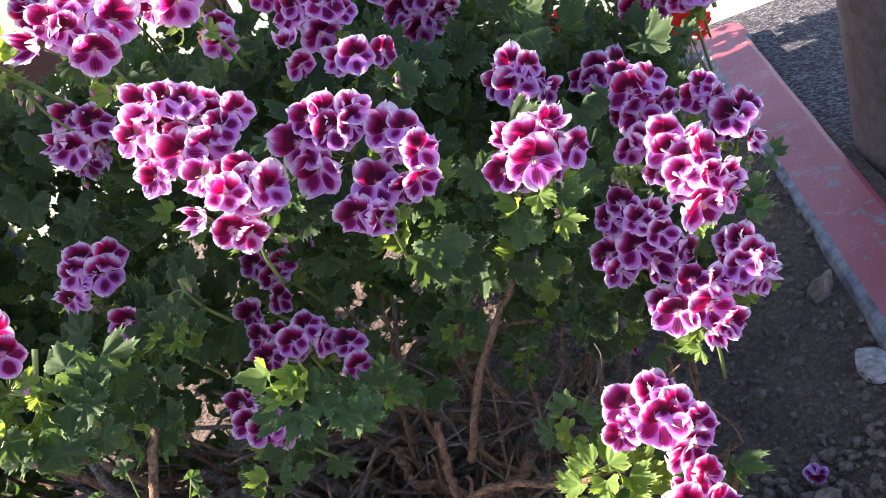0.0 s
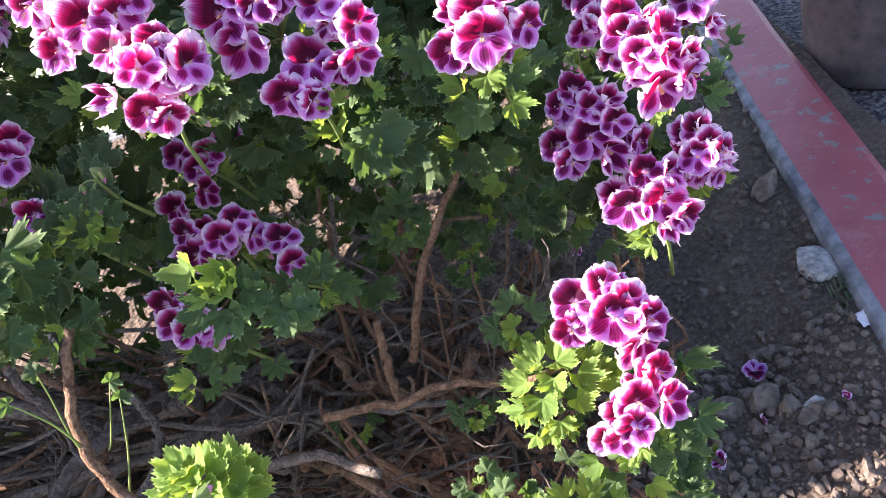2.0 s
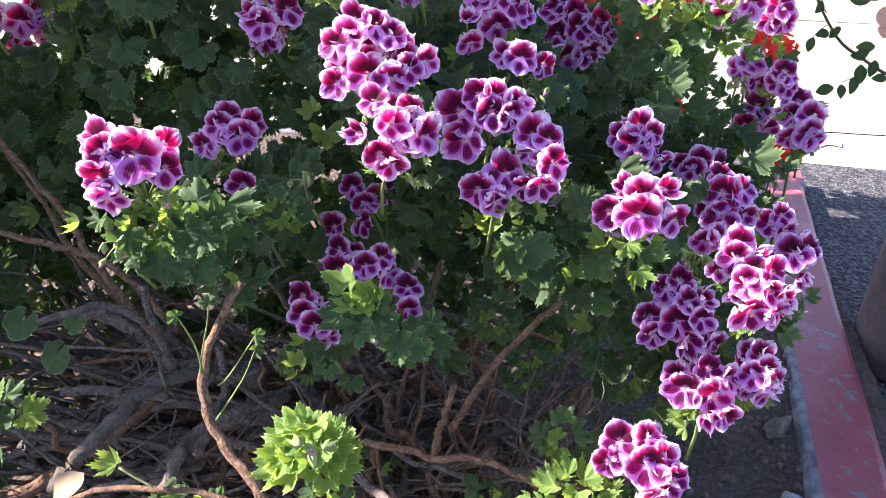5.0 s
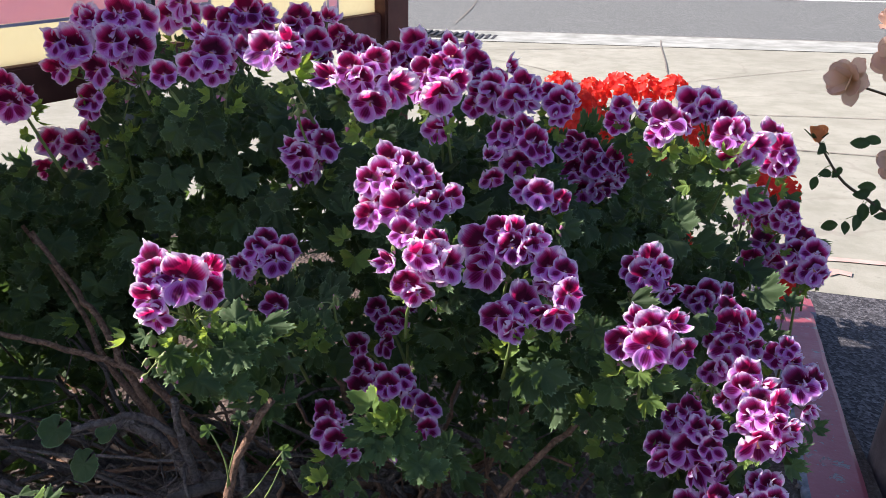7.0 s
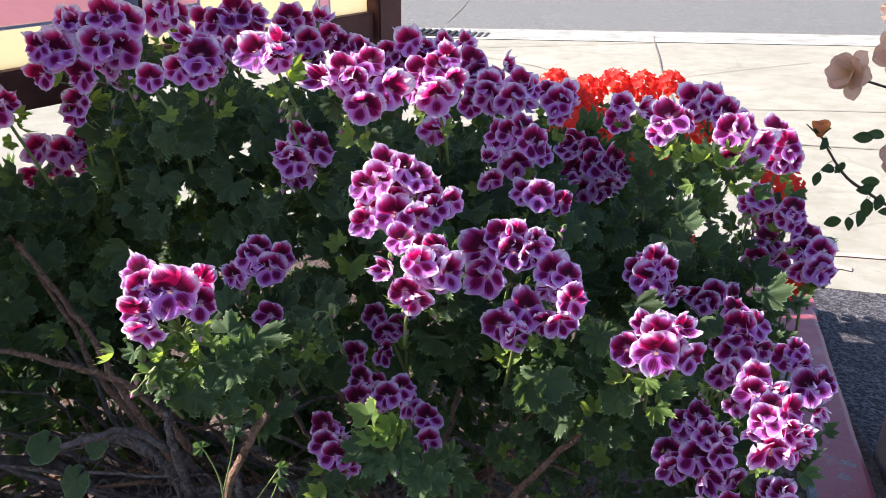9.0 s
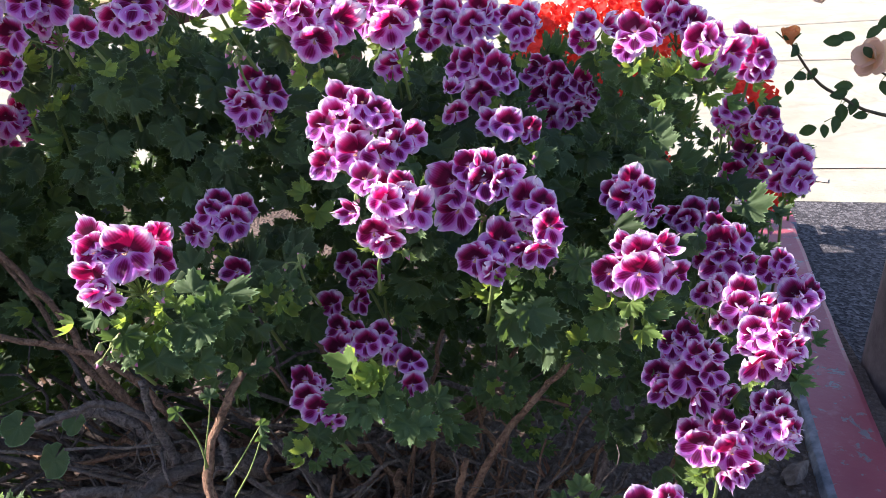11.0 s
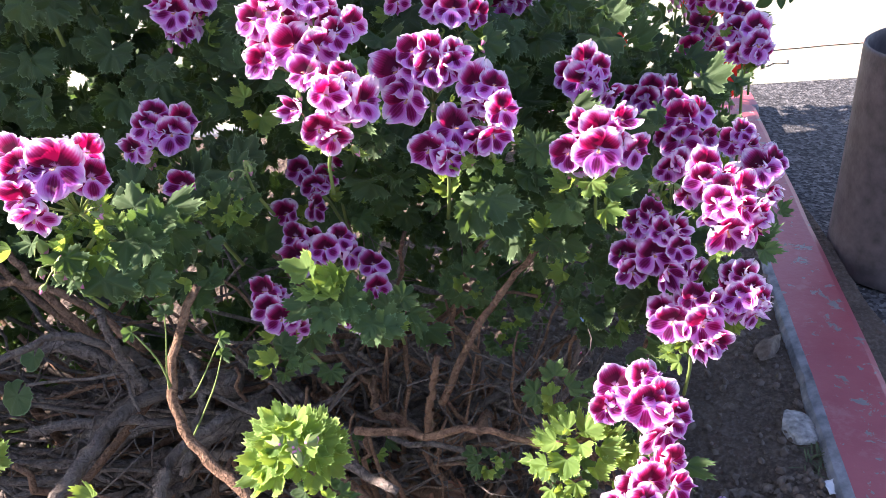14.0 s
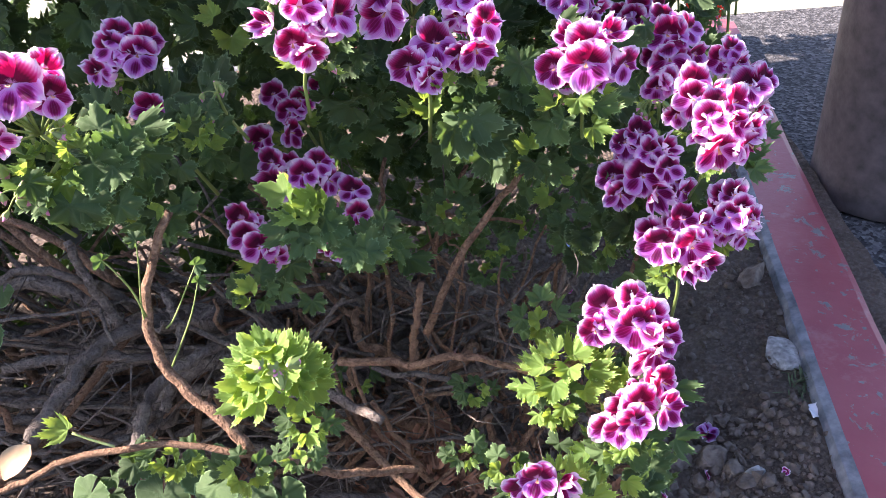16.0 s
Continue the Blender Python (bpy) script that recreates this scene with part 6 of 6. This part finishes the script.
def rose_leaf_mesh(seed):
    """Pointed oval toothed leaflet, folded along its midrib."""
    r = random.Random(seed)
    V, U, Fc = [], [], []
    n = 14
    bend = r.uniform(0.1, 0.3)
    for j in range(n + 1):
        s = j / n
        half = 0.50 * math.sin(math.pi * s ** 0.85) ** 0.8 * (1.0 + (0.07 if j % 2 else -0.05)) + 0.012
        for w in (-1, -0.5, 0, 0.5, 1):
            V.append((half * w, 1.7 * s, 0.22 * abs(w) * half - bend * s * s + 0.03 * math.sin(9 * s + 2 * w)))
            U.append((0.5 + 0.5 * w, s * abs(w)))
    for j in range(n):
        for i in range(4):
            a = j * 5 + i
            Fc.append((a, a + 1, a + 6, a + 5))
    return mesh_of("rose_leaf", V, Fc, [ROSE_LEAF], U)


RL = [rose_leaf_mesh(s) for s in (1, 2, 3)]
rg = random.Random(12)
for i, (x, y, z) in enumerate([(0.60, 1.44, 0.80), (0.585, 1.44, 0.79), (0.625, 1.44, 0.82), (0.617, 1.45, 0.995), (0.64, 1.45, 1.0), (0.66, 1.44, 0.985), (0.567, 1.45, 0.93), (0.545, 1.45, 0.915), (0.51, 1.44, 0.905), (0.645, 1.45, 0.875), (0.665, 1.45, 0.86), (0.63, 1.44, 0.85), (0.515, 1.45, 0.985), (0.70, 1.45, 0.82), (0.72, 1.46, 0.90), (0.69, 1.44, 1.03), (0.72, 1.46, 1.05), (0.655, 1.45, 0.89)]):
    m = Matrix.Translation(Vector((x, y, z)) - RB) @ frame_for((rg.uniform(-0.6, 0.6), -0.8, rg.uniform(0.0, 0.8)), spin=rg.uniform(1.2, 4.2)) @ Matrix.Scale(rg.uniform(0.019, 0.028), 4)
    part("leaf", RL[i % 3], rose, m)
    # its stalk reaches back to the nearest cane
    q = min((p for c in CANES for p in curve_points(c, 60)), key=lambda p: (p - Vector((x, y, z))).length)
    mid = q.lerp(Vector((x, y, z)), 0.5) + Vector((0, 0, 0.006))
    if (q - Vector((x, y, z))).length < 0.045:
        part("twig", tube([q - RB, mid - RB, Vector((x, y, z)) - RB], 0.0013, 0.0008, GREEN_STEM, 5, 4), rose)

# ---- small things on the soil ----
def rock_mesh(seed, mat):
    bm = bmesh.new()
    bmesh.ops.create_icosphere(bm, subdivisions=3, radius=1)
    for v in bm.verts:
        n1 = noise.noise(v.co * 1.3 + Vector((seed * 7.1, 0, 0)))
        n2 = noise.noise(v.co * 3.5 + Vector((0, seed * 3.3, 0)))
        v.co *= 1 + 0.38 * n1 + 0.12 * n2
    r = random.Random(seed)
    for k in range(9):
        nrm = Vector([r.gauss(0, 1) for _ in range(3)]).normalized()
        off = r.uniform(0.50, 0.80)
        for v in bm.verts:
            h = v.co.dot(nrm) - off
            if h > 0:
                v.co -= nrm * h * 0.92
    for v in bm.verts:
        v.co *= 1 + 0.09 * noise.noise(v.co * 5) + 0.06 * noise.noise(v.co * 13)
    return bm_mesh("rock", bm, mat, False)


ROCKS = [rock_mesh(s, ROCK) for s in (1, 2, 3)]
CLODS = [rock_mesh(s, CLOD) for s in (4, 5, 6)]
for i, (x, y, s, kind, lab) in enumerate([
    (0.535, 0.795, (0.036, 0.088, 0.015), ROCKS[0], "pale grey broken concrete stone against the kerb"),
    (0.543, 1.055, (0.045, 0.030, 0.026), CLODS[0], "rough grey brown clod beside the kerb"),
    (0.248, 0.555, (0.036, 0.034, 0.026), CLODS[1], "large dark clod of dry soil"),
    (0.318, 0.542, (0.036, 0.031, 0.024), CLODS[2], "large dark clod of dry soil"),
    (0.347, 0.504, (0.022, 0.020, 0.016), CLODS[2], "small grey stone on the soil"),
    (0.383, 0.488, (0.018, 0.015, 0.012), ROCKS[2], "small grey stone on the soil"),
    (0.555, 0.87, (0.014, 0.012, 0.010), CLODS[0], "small brown stone on the soil"),
    (0.365, 0.47, (0.018, 0.018, 0.013), CLODS[1], "brown clod on the soil"),
]):
    ob = new("stone", kind)
    ob.matrix_basis = pose(x, y, soil_z(x, y) + 0.45 * s[2], 0, 0, 40 * i) @ Matrix.Diagonal((*s, 1))
    tagged(ob, lab, "stone")

for i, (x, y, s, tilt) in enumerate([(0.331, 0.613, 0.025, 0), (0.206, 0.443, 0.019, 50), (0.436, 0.477, 0.010, 70), (0.111, 1.091, 0.018, 40), (-0.25, 0.40, 0.018, 30), (0.30, 0.50, 0.012, 60), (0.15, 0.80, 0.014, 80)]):
    ob = new("fallen_flower", FLORETS[(0, 2, 5)[i % 3]])
    ob.matrix_basis = Matrix.Translation((x, y, soil_z(x, y) + 0.011)) @ frame_for(Vector((0.2, -0.5, 1)), spin=2.6 + i) @ Matrix.Rotation(radians(tilt), 4, 'X') @ Matrix.Scale(s, 4)
    tagged(ob, "fallen violet geranium flower lying on the soil", "flower", "fallen flowers")


def scrap(name, x, y, w, h, turn, mat, label, cat):
    n = 5
    V, Fc = [], []
    for j in range(n + 1):
        for i in range(n + 1):
            u, v = i / n - 0.5, j / n - 0.5
            V.append((w * u * (1 - 0.3 * v), h * v, 0.3 * w * (u * u + 0.5 * u * v) + 0.002 * math.sin(9 * u + 5 * v) + 0.004))
    for j in range(n):
        for i in range(n):
            a = j * (n + 1) + i
            Fc.append((a, a + 1, a + n + 2, a + n + 1))
    ob = new(name, mesh_of(name, V, Fc, [mat]))
    ob.modifiers.new("thickness", 'SOLIDIFY').thickness = 0.0012
    ob.matrix_basis = pose(x, y, soil_z(x, y) + 0.004, 14, 8, turn)
    tagged(ob, label, cat)


scrap("paper_scrap", 0.536, 0.618, 0.032, 0.030, 20, PAPER, "small crumpled white paper scrap on the soil", "litter")
scrap("blue_wrapper", 0.125, 1.27, 0.05, 0.035, 60, simple("blue_foil", (0.08, 0.20, 0.42), (0.25, 0.42, 0.60), 30, 0.35), "torn blue wrapper under the leaves", "litter")

# leaf litter: dry curled leaves under the bush
places = []
rg = random.Random(21)
for i in range(330):
    if i < 50:
        x, y, z = rg.gauss(-0.24, 0.05), rg.gauss(0.44, 0.04), rg.uniform(0.10, 0.26)
    elif i < 140:
        x, y = rg.uniform(-0.30, 0.14), rg.uniform(0.30, 0.62)
        z = soil_z(x, y) + rg.uniform(0.0, 0.16)
    else:
        x, y = rg.uniform(-1.1, 0.12), rg.uniform(0.1, 1.0)
        z = soil_z(x, y) + rg.uniform(0.004, 0.03)
    places.append((rg.choice((2, 4, 4, 5)), Matrix.Translation((x, y, z)) @ Euler((rg.uniform(-0.9, 0.9), rg.uniform(-0.9, 0.9), rg.random() * 6.28)).to_matrix().to_4x4() @ Matrix.Diagonal((1, 0.75, 2.2, 1)) @ Matrix.Scale(rg.uniform(0.012, 0.026), 4)))
ob = new("leaf_litter", leaf_mass("leaf_litter", places, DRY))
tagged(ob, "dry curled brown fallen leaves under the bush", "leaves", kind="stuff")

# a bleached dry leaf caught on a low twig
DV, DU, DF = petal_geo(1.0, 0.34, 0.0, 0.05, 5, math.pi / 2, 10, 10)
DV = [(x, y - 0.5, 0.9 * x * x + 0.25 * math.sin(3 * y) + 0.12 * x * y) for x, y, z in DV]
part("dry_leaf", mesh_of("dry_leaf", DV, DF, [simple("bleached_leaf", (0.30, 0.20, 0.11), (0.42, 0.31, 0.19), 30, 0.8)], DU), bush, at_bush(Matrix.Translation((-0.529, -0.03, 0.731)) @ frame_for((0.1, -0.65, 0.75), spin=-0.75) @ Matrix.Scale(0.038, 4)), "curled bleached dry leaf")


def weeds(x, y, seed, n=120):
    r = random.Random(seed)
    V, Fc = [], []
    for i in range(n):
        a, L = r.random() * 6.28, r.uniform(0.012, 0.035)
        b = Vector((x + r.gauss(0, 0.022), y + r.gauss(0, 0.03), 0))
        b.z = soil_z(b.x, b.y)
        d = Vector((math.cos(a), math.sin(a), r.uniform(0.4, 1.4))).normalized()
        s = d.cross(Vector((0, 0, 1))).normalized() * 0.0013
        o = len(V)
        V += [b - s, b + s, b + d * L * 0.6 + s * 1.2, b + d * L * 0.6 - s * 1.2, b + d * L]
        Fc += [(o, o + 1, o + 2, o + 3), (o + 3, o + 2, o + 4)]
    ob = new("weeds", mesh_of("weeds", V, Fc, [simple("weed_green", (0.05, 0.075, 0.035), (0.10, 0.13, 0.06), 50)]))
    tagged(ob, "small green weeds sprouting beside the kerb", "weeds", kind="stuff")


weeds(0.555, 0.69, 3)

# ---- street details ----
def strip(name, pts, w, mat, label, lift=0.010):
    V, Fc = [], []
    pts = curve_points([(x, y, 0) for x, y in pts], 16)
    for i, p in enumerate(pts):
        d = (pts[min(i + 1, 16)] - pts[max(i - 1, 0)]).normalized()
        s = Vector((-d.y, d.x, 0)) * w / 2 * (1 + 0.5 * noise.noise((p.x * 5, p.y * 5, 2)))
        for q in (p - s, p + s):
            V.append((q.x, q.y, street_z(q.x, q.y) + lift))
    for i in range(len(pts) - 1):
        Fc.append((2 * i, 2 * i + 2, 2 * i + 3, 2 * i + 1))
    return tagged(new(name, mesh_of(name, V, Fc, [mat])), label, kind="structure")


strip("apron_joint_1", [(1.00, 12.3), (0.95, 11.5), (0.90, 10.0), (0.85, 8.9), (0.8, 6.5)], 0.016, JOINT, "dirty joint between concrete slabs", 0.018)
strip("apron_joint_2", [(-3.0, 7.3), (0.33, 7.2), (1.31, 6.98), (2.3, 7.05), (6, 7.2)], 0.016, JOINT, "thin joint across the concrete")
strip("apron_joint_3", [(-2.0, 5.8), (1.53, 5.75), (2.25, 5.74), (5, 5.7)], 0.018, JOINT, "thin joint across the concrete")
strip("apron_joint_4", [(-4.0, 10.2), (-1.56, 10.65), (-0.3, 11.05), (0.9, 11.5)], 0.025, JOINT, "worn joint before the gutter", 0.014)
strip("apron_crack_1", [(-1.2, 9.8), (-0.5, 9.1), (0.13, 7.9), (0.4, 7.4)], 0.015, JOINT, "thin crack in the concrete")
strip("apron_crack_2", [(1.0, 8.6), (1.7, 9.2), (2.6, 9.9)], 0.013, JOINT, "thin crack in the concrete")
strip("road_crack", [(-3.5, 26), (-2.9, 21.5), (-2.5, 17.5), (-2.3, 13.8)], 0.02, JOINT, "dark crack in the road asphalt", 0.020)
strip("gutter_edge", [(-9, 12.93), (0, 12.92), (6, 12.9), (13, 12.9)], 0.035, JOINT, "dark seam between gutter and road", 0.014)
strip("red_stripe", [(1.18, 3.43), (1.30, 3.44), (1.6, 3.46), (2.0, 3.49)], 0.06, RED_MARK, "faded red spray mark on the concrete", 0.010)
strip("red_mark", [(1.14, 3.22), (1.20, 3.26), (1.27, 3.24)], 0.06, RED_MARK, "faded red spray mark on the concrete", 0.010)

drain = new("drain_grate")
tagged(drain, "dark cast iron drain grate in the gutter", "drain")
drain.location = (-1.98, 12.1, street_z(-1.98, 12.1) + 0.012)
part("frame", bm_mesh("frame", box_bm(-0.62, -0.30, -0.02, 0.62, 0.30, 0.012, 0.004), IRON), drain)
for i in range(12):
    part("slat", bm_mesh("slat", box_bm(-0.58 + i * 0.1, -0.27, 0.0125, -0.53 + i * 0.1, 0.27, 0.032, 0.003), IRON), drain)
